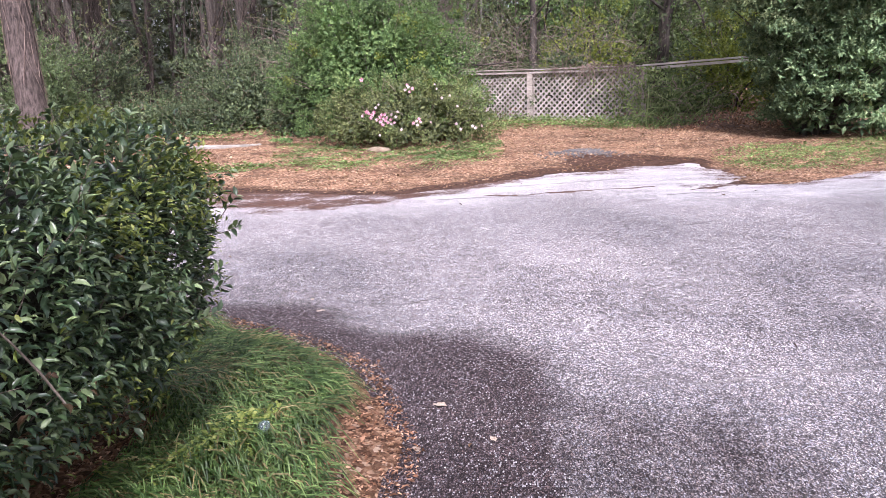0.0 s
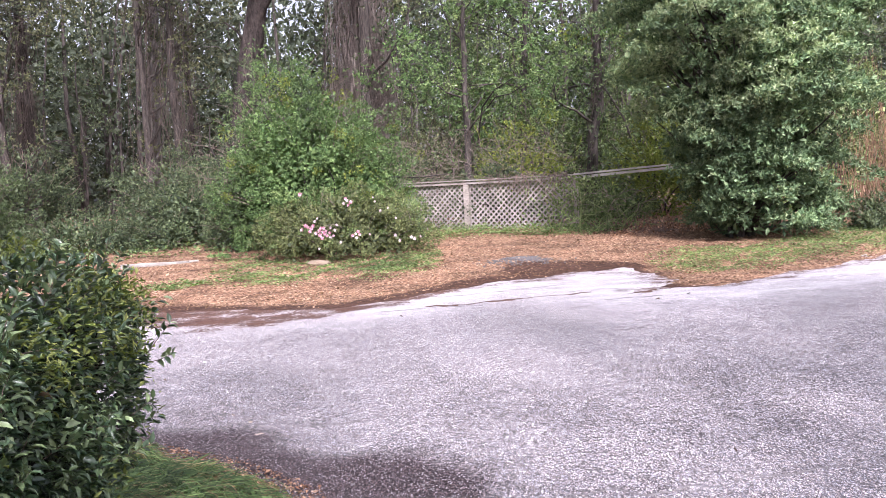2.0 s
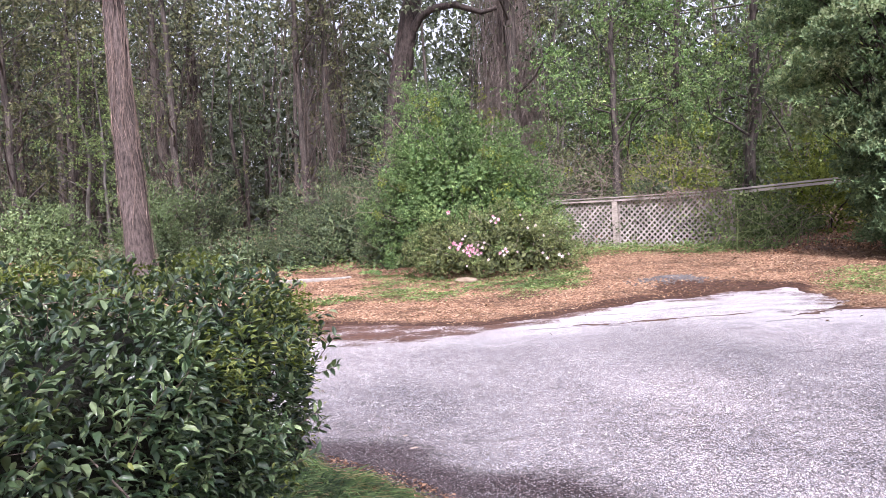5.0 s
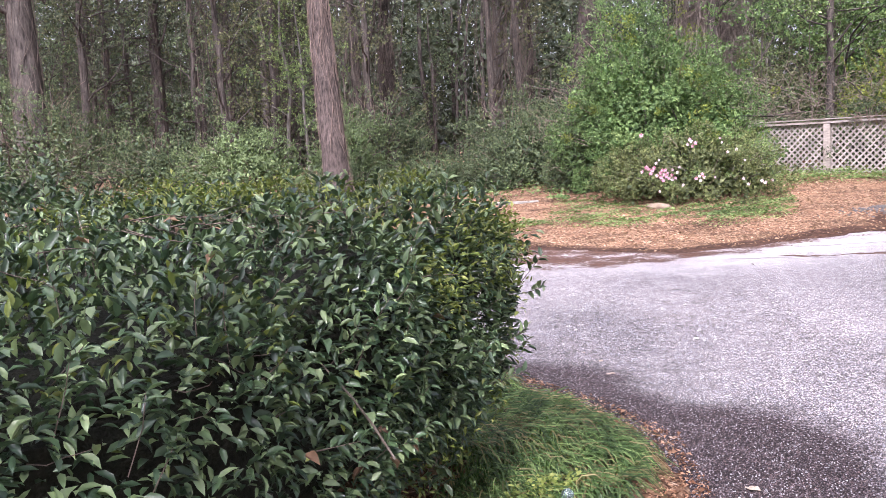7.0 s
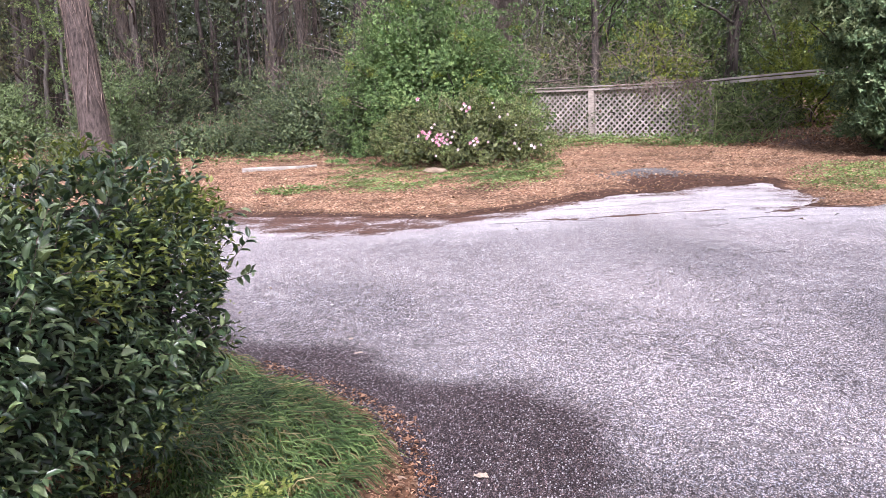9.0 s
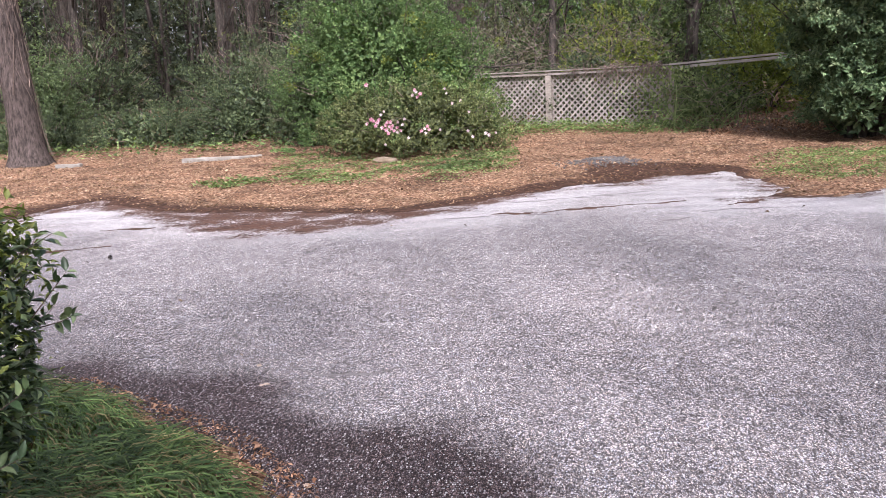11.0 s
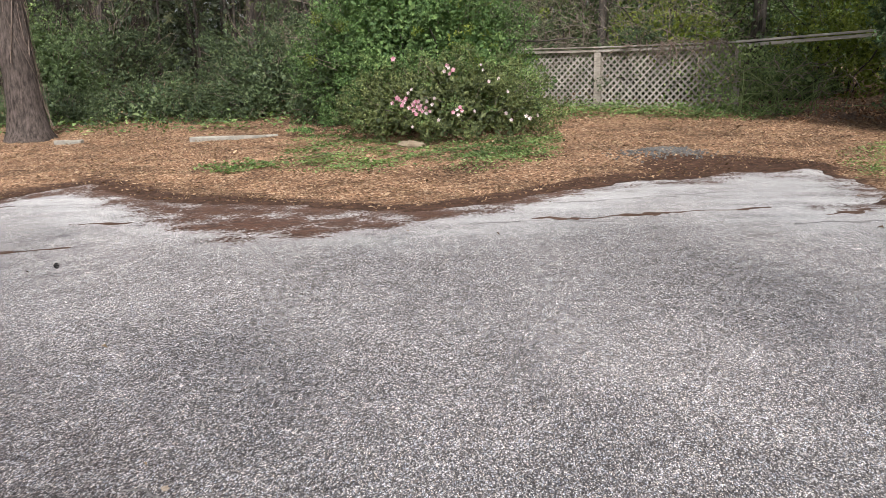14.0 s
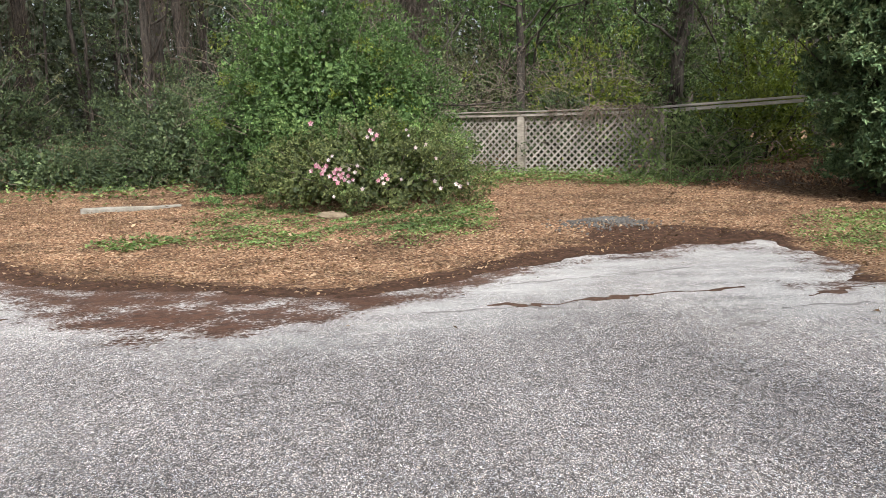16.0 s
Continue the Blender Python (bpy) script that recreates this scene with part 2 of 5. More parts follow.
M_YELLOW = leaf_material("yellow_green_leaf", (0.10, 0.13, 0.022), (0.17, 0.21, 0.035), (0.26, 0.29, 0.06), 0.55, 0.35)
M_EDGE = leaf_material("wood_edge_leaf", (0.048, 0.078, 0.03), (0.1, 0.145, 0.056), (0.175, 0.23, 0.1), 0.55, 0.18)
M_WOODS = leaf_material("woodland_leaf", (0.0286, 0.0382, 0.0207), (0.0562, 0.0682, 0.0383), (0.1141, 0.1241, 0.0715), 0.6, 0.14, 0.3, 0.25)
# distance haze put into the colour: greyer and lighter than the nearer woods
M_FAR = leaf_material("haze_greyed_far_leaf", (0.044, 0.054, 0.037), (0.068, 0.081, 0.056), (0.098, 0.114, 0.081), 0.8, 0.25, 0.1, 0.2)
M_DRYLEAF = leaf_material("olive_dry_leaf", (0.052, 0.058, 0.03), (0.1, 0.106, 0.056), (0.155, 0.158, 0.088), 0.7, 0.25, 0.2, 0.3)
M_VARIEG = leaf_material("grey_green_leaf", (0.047, 0.086, 0.04), (0.118, 0.186, 0.088), (0.23, 0.315, 0.16), 0.55, 0.14, 0.25)
# the leaf's own pale tips, also used to paint light on spray tops
M_TIP = leaf_material("pale_lit_leaf_tip", (0.17, 0.235, 0.115), (0.27, 0.34, 0.18), (0.39, 0.45, 0.27), 0.6, 0.25, 0.25)
M_WEED = leaf_material("weed_leaf", (0.066, 0.108, 0.034), (0.135, 0.205, 0.068), (0.24, 0.32, 0.125), 0.6, 0.3)
M_STRAP = leaf_material("pale_strap_leaf", (0.12, 0.17, 0.06), (0.21, 0.28, 0.11), (0.32, 0.38, 0.18), 0.6, 0.3)
M_GRASS = leaf_material("grass_blade", (0.036, 0.072, 0.018), (0.078, 0.14, 0.038), (0.195, 0.28, 0.092), 0.45, 0.3, 0.4, 2.5)
M_THATCH = leaf_material("dry_grass_blade", (0.12, 0.10, 0.04), (0.23, 0.19, 0.08), (0.34, 0.28, 0.14), 0.7, 0.25)
M_LITTER = leaf_material("fallen_leaf", (0.085, 0.05, 0.031), (0.23, 0.138, 0.083), (0.41, 0.29, 0.2), 0.75, 0.12, 0.25, 1.2)
M_RUSSET = leaf_material("russet_dead_leaf", (0.07, 0.036, 0.022), (0.27, 0.135, 0.078), (0.55, 0.34, 0.22), 0.75, 0.1, 0.25, 1.2)
M_PINK = leaf_material("pink_petal", (0.5, 0.17, 0.27), (0.62, 0.31, 0.4), (0.72, 0.5, 0.56), 0.6, 0.3)
M_WHITE = leaf_material("white_petal", (0.46, 0.31, 0.36), (0.58, 0.46, 0.49), (0.68, 0.59, 0.6), 0.6, 0.3)
M_FENCE = wood_material("weathered_lattice_wood", (0.215, 0.19, 0.172), (0.43, 0.388, 0.352))
M_RAIL = wood_material("pale_weathered_rail_wood", (0.46, 0.425, 0.39), (0.78, 0.735, 0.69))
M_POST = wood_material("weathered_post_wood", (0.24, 0.205, 0.175), (0.5, 0.44, 0.39))
M_STONE = plain_material("pale_concrete", (0.16, 0.146, 0.13), (0.35, 0.32, 0.283), 6)
M_TAR = plain_material("dark_gravel", (0.05, 0.048, 0.048), (0.2, 0.188, 0.185), 30, 0.9, 0.02)


# ---- mesh helpers ----
def unit(v):
    return v / np.maximum(np.linalg.norm(v, axis=-1, keepdims=True), 1e-9)


def mesh_np(name, verts, faces, mats=(), index=None, smooth=False, attrs=()):
    """A mesh from an array of vertices and one or more arrays of faces."""
    me = bpy.data.meshes.new(name)
    faces = [np.asarray(f) for f in (faces if isinstance(faces, list) else [faces]) if len(f)]
    loops = np.concatenate([f.ravel() for f in faces]).astype(np.int32)
    sizes = np.concatenate([np.full(len(f), f.shape[1]) for f in faces])
    starts = np.concatenate([[0], np.cumsum(sizes)[:-1]]).astype(np.int32)
    me.vertices.add(len(verts))
    me.vertices.foreach_set("co", np.asarray(verts, np.float32).ravel())
    me.loops.add(len(loops))
    me.loops.foreach_set("vertex_index", loops)
    me.polygons.add(len(sizes))
    me.polygons.foreach_set("loop_start", starts)
    for m in mats:
        me.materials.append(m)
    if index is not None:
        me.polygons.foreach_set("material_index", np.asarray(index, np.int32))
    me.polygons.foreach_set("use_smooth", np.full(len(sizes), smooth))
    for key, values in attrs:
        a = me.attributes.new(key, "FLOAT", "POINT")
        a.data.foreach_set("value", np.asarray(values, np.float32).ravel())
    me.update(calc_edges=True)
    me.validate()
    return me


LEAF_SHAPES = {
    # outline in (across, along, lift), faces
    "far": (np.array([(0, 0, 0), (-0.5, 0.5, 0.08), (0, 1, -0.05), (0.5, 0.5, 0.08)]), [np.array([(0, 3, 2, 1)])]),
    "fold": (np.array([(0, 0, 0), (0, 0.5, -0.06), (0, 1, -0.12), (-0.5, 0.45, 0.1), (0.5, 0.45, 0.1)]), [np.array([(0, 1, 3), (1, 2, 3), (0, 4, 1), (1, 4, 2)])]),
    "near": (np.array([(0, 0, 0), (0, 0.35, -0.05), (0, 0.7, -0.07), (0, 1, -0.2), (-0.46, 0.32, 0.1), (-0.4, 0.68, 0.06), (0.46, 0.32, 0.1), (0.4, 0.68, 0.06)]),
             [np.array([(0, 1, 4), (2, 3, 5), (0, 6, 1), (2, 7, 3)]), np.array([(1, 2, 5, 4), (6, 7, 2, 1)])]),
}


def leaf_arrays(at, along, up, length, width, shape="far"):
    """Vertices and faces of many leaves: base points, axes, upper sides, sizes."""
    tv, tf = LEAF_SHAPES[shape]
    along = unit(along)
    across = unit(np.cross(along, up))
    nrm = np.cross(across, along)
    length, width = np.broadcast_to(length, len(at)), np.broadcast_to(width, len(at))
    v = (at[:, None] + across[:, None] * (tv[None, :, 0:1] * width[:, None, None]) + along[:, None] * (tv[None, :, 1:2] * length[:, None, None])
         + nrm[:, None] * (tv[None, :, 2:3] * length[:, None, None]))
    base = (np.arange(len(at)) * len(tv))[:, None, None]
    return v.reshape(-1, 3), [(f[None] + base).reshape(-1, f.shape[1]) for f in tf]


def tube_arrays(points, radii, sides=6, wobble=0.0):
    """A tube along points with its own radius at each."""
    p = np.asarray(points, float)
    r = np.broadcast_to(np.asarray(radii, float), len(p))
    d = unit(np.gradient(p, axis=0))
    ref = np.where(np.abs(d[:, 2:3]) > 0.9, np.array([[1.0, 0, 0]]), np.array([[0, 0, 1.0]]))
    a = unit(np.cross(d, ref))
    for i in range(1, len(a)):
        a[i] = unit(a[i - 1] - d[i] * np.dot(a[i - 1], d[i]))
    b = np.cross(d, a)
    ang = np.arange(sides) / sides * 2 * np.pi
    rr = r[:, None] * (1 + wobble * rng.uniform(-1, 1, (len(p), sides)))
    v = p[:, None] + rr[..., None] * (np.cos(ang)[None, :, None] * a[:, None] + np.sin(ang)[None, :, None] * b[:, None])
    i = np.arange(len(p) - 1)[:, None] * sides
    j = np.arange(sides)[None]
    k = (j + 1) % sides
    f = np.stack([i + j, i + k, i + sides + k, i + sides + j], -1).reshape(-1, 4)
    return v.reshape(-1, 3), f


class Bundle:
    """Gathers arrays of vertices and faces into one mesh."""

    def __init__(self):
        self.v, self.f, self.i, self.n = [], {}, {}, 0

    def add(self, v, faces, index=0):
        for f in (faces if isinstance(faces, list) else [faces]):
            self.f.setdefault(f.shape[1], []).append(f + self.n)
            self.i.setdefault(f.shape[1], []).append(np.full(len(f), index))
        self.v.append(v)
        self.n += len(v)
        return self

    def mesh(self, name, mats, smooth=False):
        ks = sorted(self.f)
        return mesh_np(name, np.concatenate(self.v), [np.concatenate(self.f[k]) for k in ks], mats, np.concatenate([np.concatenate(self.i[k]) for k in ks]), smooth)


def thing(name, place=(0, 0, 0), **tags):
    ob = new(name)
    ob.location = place
    return tagged(ob, **tags)


def child(name, me, parent, label=""):
    ob = new(name, me)
    ob.parent = parent
    return tagged(ob, label=label)


def part(name, bm, material, parent, label=""):
    me = bpy.data.meshes.new(name)
    bm.to_mesh(me)
    bm.free()
    me.materials.append(material)
    return child(name, me, parent, label)


def smoothstep(a, b, v):
    t = np.clip((v - a) / (b - a), 0, 1)
    return t * t * (3 - 2 * t)


def ripple(x, y, s, seed=0.0):
    """A cheap smooth noise between -1 and 1."""
    return (np.sin(x * s + seed) * np.cos(y * s * 1.27 - seed * 2) + 0.6 * np.sin(x * s * 2.3 - y * s * 1.9 + seed * 3)
            + 0.4 * np.sin(x * s * 4.7 + 1.3) * np.sin(y * s * 5.1 + seed)) / 1.7


def height(x, y):
    """The lie of the land: a nearly level road, and a bank that rises behind it."""
    x, y = np.asarray(x, float), np.asarray(y, float)
    s = np.maximum(0, np.minimum(y, 23) - 10.5)
    return 0.015 * np.clip(x, -8, 8) * smoothstep(2, 9, y) + 0.07 * s * smoothstep(0, 2, s) + 0.01 * np.maximum(0, y - 23)


def signed(px, py, poly):
    """Distance to a polygon's edge, positive inside."""
    pts = np.array(poly, float)
    best, inside = np.full(px.shape, 1e9), np.zeros(px.shape, bool)
    for (ax, ay), (bx, by) in zip(pts, np.roll(pts, -1, 0)):
        ex, ey = bx - ax, by - ay
        t = np.clip(((px - ax) * ex + (py - ay) * ey) / (ex * ex + ey * ey), 0, 1)
        best = np.minimum(best, np.hypot(px - ax - t * ex, py - ay - t * ey))
        if ey != 0:
            inside ^= ((ay > py) != (by > py)) & (px < ex * (py - ay) / ey + ax)
    return np.where(inside, best, -best)


# ---- ground and road ----
ROAD_EDGE = [(-45, 13), (-14, 10.4), (-9, 10.3), (-6.8, 10.7), (-6.6, 11.3), (-6.1, 11.7), (-5.1, 11.0), (-4.2, 10.5), (-3.4, 10.3), (-2.2, 9.9), (-1.35, 9.55), (-0.7, 9.6),
             (0, 10.05), (0.85, 10.85), (1.6, 11.4), (2.9, 11.6), (3.85, 11.95), (4.15, 11.0), (4.05, 10.2), (3.5, 9.55), (4.1, 9.5), (4.7, 9.35), (5.4, 9.8), (6.2, 10.4), (7.6, 11.2), (12, 13.4), (45, 27)]
ROAD = ROAD_EDGE + [(45, 21), (22, 14.5), (15, 9.5), (10.5, 5), (7, 0.5), (4.6, -3.5), (3.9, -9), (3.7, -18), (-45, -18)]
BED = [(-16, 4.9), (-2.4, 3.65), (-1.7, 3.2), (-1.1, 2.8), (-0.5, 2.38), (-0.1, 1.92), (0.06, 1.42), (0.22, 0.92), (0.22, 0.5), (0.16, -0.3), (0.08, -1.2), (-0.1, -4), (-0.3, -9), (-0.4, -18), (-16, -18)]
WET = [(-1.9, 3.7), (-1.3, 3.35), (-0.6, 3.27), (-0.3, 2.75), (0.07, 2.55), (0.5, 2.6), (0.84, 2.1), (0.92, 1.5), (0.95, 0.9), (0.9, -0.2), (0.5, -1.5), (-1, -1.5), (-1.5, 2.5), (-2.4, 3.2)]
DAMP = [(0.7, 1.75), (1.0, 1.5), (1.3, 1.35), (1.65, 1.38), (1.86, 1.1), (1.88, 0.6), (1.9, -1.5), (0.6, -1.5)]
DAMP_EDGE = [(-3.4, 5.4), (-2.3, 5.0), (-1.2, 4.2), (-0.5, 3.5), (-0.4, 3.0), (-1.6, 3.0), (-3.8, 4.4)]
SOILED = [(-4.6, 10.4), (-3.4, 10.4), (-2.2, 9.7), (-1.35, 9.2), (-0.7, 9.3), (0, 10), (0.5, 10.4), (0.3, 9.9), (-0.47, 9.0), (-1.25, 8.35), (-2.2, 7.95), (-3.2, 8.6), (-4, 9.5)]
WEEDS = [[(-4.3, 16.6), (-3.5, 12.8), (-2.2, 12.2), (-1.6, 12.9), (-0.4, 12.2), (0.3, 13.1), (0.7, 15.4), (-0.4, 15.2), (-2.2, 15.3)],
         [(-4.9, 13.0), (-4.2, 12.4), (-3.4, 12.5), (-3.6, 13.1), (-4.5, 13.4)],
         [(0.3, 17.0), (1.4, 17.6), (3.2, 16.8), (4.6, 16.4), (5.2, 17.4), (4.0, 18.6), (1.5, 19.8), (-1.0, 20.2)],
         [(4.3, 11.9), (4.8, 11.2), (5.4, 10.9), (6.6, 11.5), (8, 12.1), (12, 14.2), (30, 23), (30, 30), (10, 16), (7, 13.6), (5.2, 13.5)],
         [(-4.4, 17.2), (-6.6, 17.0), (-9.5, 16.7), (-13, 16.9), (-30, 18), (-30, 40), (12, 40), (8, 21), (1.5, 20.4), (-3, 18)],
         [(-1.0, 13.3), (0.0, 12.9), (0.75, 13.7), (0.7, 15.6), (-0.4, 15.0)]]


def axis(fine_a, fine_b, step, far):
    core = np.arange(fine_a, fine_b + 1e-6, step)
    out = [0.0]
    d = step
    while out[-1] < far:
        d *= 1.22
        out.append(out[-1] + d)
    out = np.array(out[1:])
    return np.concatenate([fine_a - out[::-1], core, fine_b + out])


def sheet(name, xs, ys, z_of, material, attrs_of, keep=None):
    gx, gy = np.meshgrid(xs, ys)
    nx, ny = len(xs), len(ys)
    i = np.arange(ny - 1)[:, None] * nx + np.arange(nx - 1)[None]
    f = np.stack([i, i + 1, i + nx + 1, i + nx], -1).reshape(-1, 4)
    z = z_of(gx, gy)
    if keep is not None:
        k = keep(gx, gy).ravel()
        f = f[k[f].any(axis=1)]
    me = mesh_np(name, np.stack([gx, gy, z], -1).reshape(-1, 3), f, [material], smooth=True, attrs=attrs_of(gx, gy))
    return new(name, me)


def road_depth(x, y):
    return np.minimum(signed(x, y, ROAD), -signed(x, y, BED))


def ground_z(x, y):
    off = smoothstep(0.05, -0.35, road_depth(x, y))
    bed = smoothstep(-0.1, 0.4, signed(x, y, BED))
    lump = 0.026 * ripple(x, y, 2.1) + 0.018 * ripple(x, y, 6.3, 2.0) + 0.008 * ripple(x, y, 15.0, 1.0)
    gravel = 0.07 * np.exp(-(((x - 2.1) / 0.55) ** 2 + ((y - 13.1) / 0.5) ** 2))
    return height(x, y) + off * lump + bed * 0.04 + gravel - 0.02 * (1 - off)


def ground_attrs(x, y):
    green = np.max([smoothstep(-0.5, 0.4, signed(x, y, w)) * (0.56 if k == 3 else 0.45) for k, w in enumerate(WEEDS)], axis=0)
    d = road_depth(x, y)
    soil = np.where(y > 6, smoothstep(-1.0, 0.0, d) * 0.82 * smoothstep(4.6, 3.6, x) + smoothstep(-0.3, 0, d) * 0.2 + 0.3 * smoothstep(-3.0, -1.0, d), 0.1)
    soil = np.maximum(soil, 0.9 * smoothstep(1.5, 0.6, np.hypot((x - 2.9) / 1.25, (y - 12.4) / 0.62)))
    return (("green", green), ("soil", soil))


tagged(sheet("ground", axis(-13, 11, 0.15, 700), axis(-4, 22, 0.15, 700), ground_z, M_GROUND, ground_attrs),
       "brown leaf and pine-needle litter over bare soil", "ground", kind="structure")


def road_z(x, y):
    d = road_depth(x, y) + 0.16 * ripple(x, y, 3.3, 1.0) + 0.07 * ripple(x, y, 11.0, 4.0)
    return height(x, y) + np.clip(0.07 * d, -0.05, 0.012)


def road_attrs(x, y):
    d = road_depth(x, y)
    wet = np.maximum(smoothstep(-0.4, 0.4, signed(x, y, WET)), np.maximum(0.62 * smoothstep(-0.35, 0.35, signed(x, y, DAMP)), 0.4 * smoothstep(-0.5, 0.4, signed(x, y, DAMP_EDGE))))
    dirt = np.maximum(0.98 * smoothstep(-0.5, 0.45, signed(x, y, SOILED)), np.where((x > -5.0) & (x < 0.2), 0.98, np.where(x > 1.0, 0.5, 0.85)) * smoothstep(np.where((x > -5.0) & (x < 0.2), 1.0, 0.6), 0.05, np.where(y > 6, d, 1.0)))
    # mask of the sunlit-looking band painted along the far edge
    far = np.where(y > 5, d, 3.0)
    pale = smoothstep(2.6, 0.5, far) * smoothstep(5, 8, y)
    return (("wet", wet), ("dirt", dirt), ("pale", pale))


road = tagged(sheet("road", axis(-9, 9, 0.08, 30), axis(-3, 13, 0.08, 12), road_z, M_ASPHALT, road_attrs, lambda x, y: road_depth(x, y) > -0.5),
              "worn pinkish-grey asphalt with exposed pebbles and a damp patch", "road", kind="structure")


def ribbon(points, width, lift, seed=1):
    """A thin uneven strip of soil or a crack that follows the road's surface."""
    r = np.random.default_rng(seed)
    p = np.array(points, float)
    t = np.linspace(0, len(p) - 1, 14 * (len(p) - 1) + 1)
    x, y = np.interp(t, np.arange(len(p)), p[:, 0]), np.interp(t, np.arange(len(p)), p[:, 1])
    y = y + np.cumsum(r.normal(0, 0.016, len(t))) + 0.04 * np.sin(t * 9 + seed) * np.sin(t * 3.3)
    d = unit(np.stack([np.gradient(x), np.gradient(y)], -1))
    w = 1.5 * width * r.uniform(0.1, 1.0, len(t)) * np.clip(1.3 * np.sin(t * 5.1 + seed) + 0.55 + r.normal(0, 0.35, len(t)), 0.05, 1) * np.sin(np.linspace(0.12, np.pi - 0.12, len(t))) ** 0.5
    rows = []
    for k, up in ((-1, 0.0), (-0.45, 1.0), (0.45, 1.0), (1, 0.0)):
        rows.append(np.stack([x - d[:, 1] * w * k, y + d[:, 0] * w * k, height(x, y) + 0.0125 + lift * up + 0 * x], -1))
    v = np.stack(rows, 1).reshape(-1, 3)
    i = np.arange(len(t) - 1)[:, None] * 4 + np.arange(3)[None]
    return v, np.stack([i, i + 1, i + 5, i + 4], -1).reshape(-1, 4)


M_SOIL = plain_material("dark_wet_soil", (0.045, 0.025, 0.017), (0.145, 0.08, 0.055), 25, 0.9, 0.01)
M_CRACK = plain_material("crack_filling", (0.14, 0.125, 0.123), (0.3, 0.28, 0.275), 30, 0.9, 0.004)
for pts, w, mtl in (([(0.4, 9.0), (1.0, 8.95), (1.8, 9.25), (2.8, 9.5)], 0.085, M_SOIL), ([(-0.2, 8.75), (0.5, 8.8), (1.2, 8.7)], 0.03, M_CRACK), ([(0.6, 10.0), (1.4, 10.1), (2.6, 10.5)], 0.03, M_CRACK), ([(2.8, 8.6), (3.6, 8.7)], 0.03, M_CRACK), ([(3.2, 9.0), (3.7, 9.3), (4.4, 9.38), (5.2, 9.55)], 0.09, M_SOIL),
                    ([(1.5, 10.2), (2.0, 10.4)], 0.05, M_CRACK), ([(2.2, 7.9), (2.6, 8.1)], 0.05, M_CRACK), ([(2.5, 6.28), (2.75, 6.32)], 0.025, M_CRACK),
                    ([(-5.2, 7.3), (-4.3, 7.4), (-3.8, 7.55)], 0.08, M_SOIL), ([(-4.6, 9.0), (-3.9, 9.1)], 0.06, M_SOIL), ([(-6.9, 10.1), (-6.2, 10.4)], 0.1, M_SOIL),
                    ([(-0.9, 3.35), (-0.3, 3.25), (0.3, 3.5)], 0.008, M_CRACK), ([(1.2, 1.7), (1.9, 1.75), (2.7, 2.0)], 0.006, M_CRACK)):
    v, f = ribbon(pts, w, 0.006, seed=int(abs(pts[0][0] * 31)))
    child("soil_streak" if mtl is M_SOIL else "crack", mesh_np("crack", v, f, [mtl], smooth=True), road, "dark soil and crack filling on asphalt")


# ---- plants: shared builders ----
def shell_points(n, centre, radii, thick=0.25, low=-0.3, seed=0, lumps=6.0, amount=0.16):
    """Points near the surface of a lumpy ellipsoid and the outward directions there."""
    r = np.random.default_rng(seed)
    d = unit(r.normal(size=(int(n * 1.9), 3)))
    d = d[d[:, 2] > low][:n]
    bump = 1 + amount * (np.sin(d[:, 0] * lumps + seed) * np.sin(d[:, 1] * lumps * 1.1 + 2 * seed) + 0.8 * np.sin(d[:, 2] * lumps * 1.3 + seed) * np.sin(d[:, 0] * lumps * 1.7))
    depth = 1 - thick * r.uniform(0, 1, len(d)) ** 1.6
    return np.asarray(centre) + d * np.asarray(radii) * (bump * depth)[:, None], d


def leaf_cloud(bundle, at, out, size, ratio, shape, seed, index=0, droop=0.0, spread=0.9):
    r = np.random.default_rng(seed)
    n = len(at)
    along = unit(out * 0.55 + r.normal(0, spread * 0.6, (n, 3)) + np.array([0, 0, -droop]))
    up = unit(out * 0.85 + np.array([0, 0, 0.5]) + r.normal(0, 0.4, (n, 3)))
    length = size * r.uniform(0.65, 1.3, n)
    v, f = leaf_arrays(at, along, up, length, length * ratio * r.uniform(0.7, 1.15, n), shape)
    bundle.add(v, f, index)


def clustered(at, out, per, spread, seed):
    """Spreads each point into a clump of small rosettes of leaves, which face away from the clump's middle."""
    r = np.random.default_rng(seed)
    k = max(1, per // 5)
    wide = spread * r.uniform(0.6, 1.35, (len(at), 1))
    off = unit(r.normal(size=(len(at) * k, 3))) * np.array([1, 1, 0.75]) * np.repeat(wide, k, 0) * 1.45 * r.uniform(0.35, 1, (len(at) * k, 1)) ** 0.5
    p = np.repeat(at, k, 0) + off
    o = unit(np.repeat(out, k, 0) * 0.55 + off / (spread * 1.2))
    n = len(p) * 5
    return np.repeat(p, 5, 0) + r.normal(0, 0.014, (n, 3)), np.repeat(o, 5, 0)


def twigs(bundle, starts, dirs, length, radius, seed, segments=5, sag=0.15, index=0, sides=3, bend=0.25):
    r = np.random.default_rng(seed)
    for s, d in zip(starts, dirs):
        l = length * r.uniform(0.5, 1.3)
        p, q = [np.array(s, float)], unit(np.array(d, float))
        for _ in range(segments):
            q = unit(q + r.normal(0, bend, 3) + np.array([0, 0, -sag]))
            p.append(p[-1] + q * l / segments)
        bundle.add(*tube_arrays(p, np.linspace(radius, radius * 0.3, len(p)), sides), index)


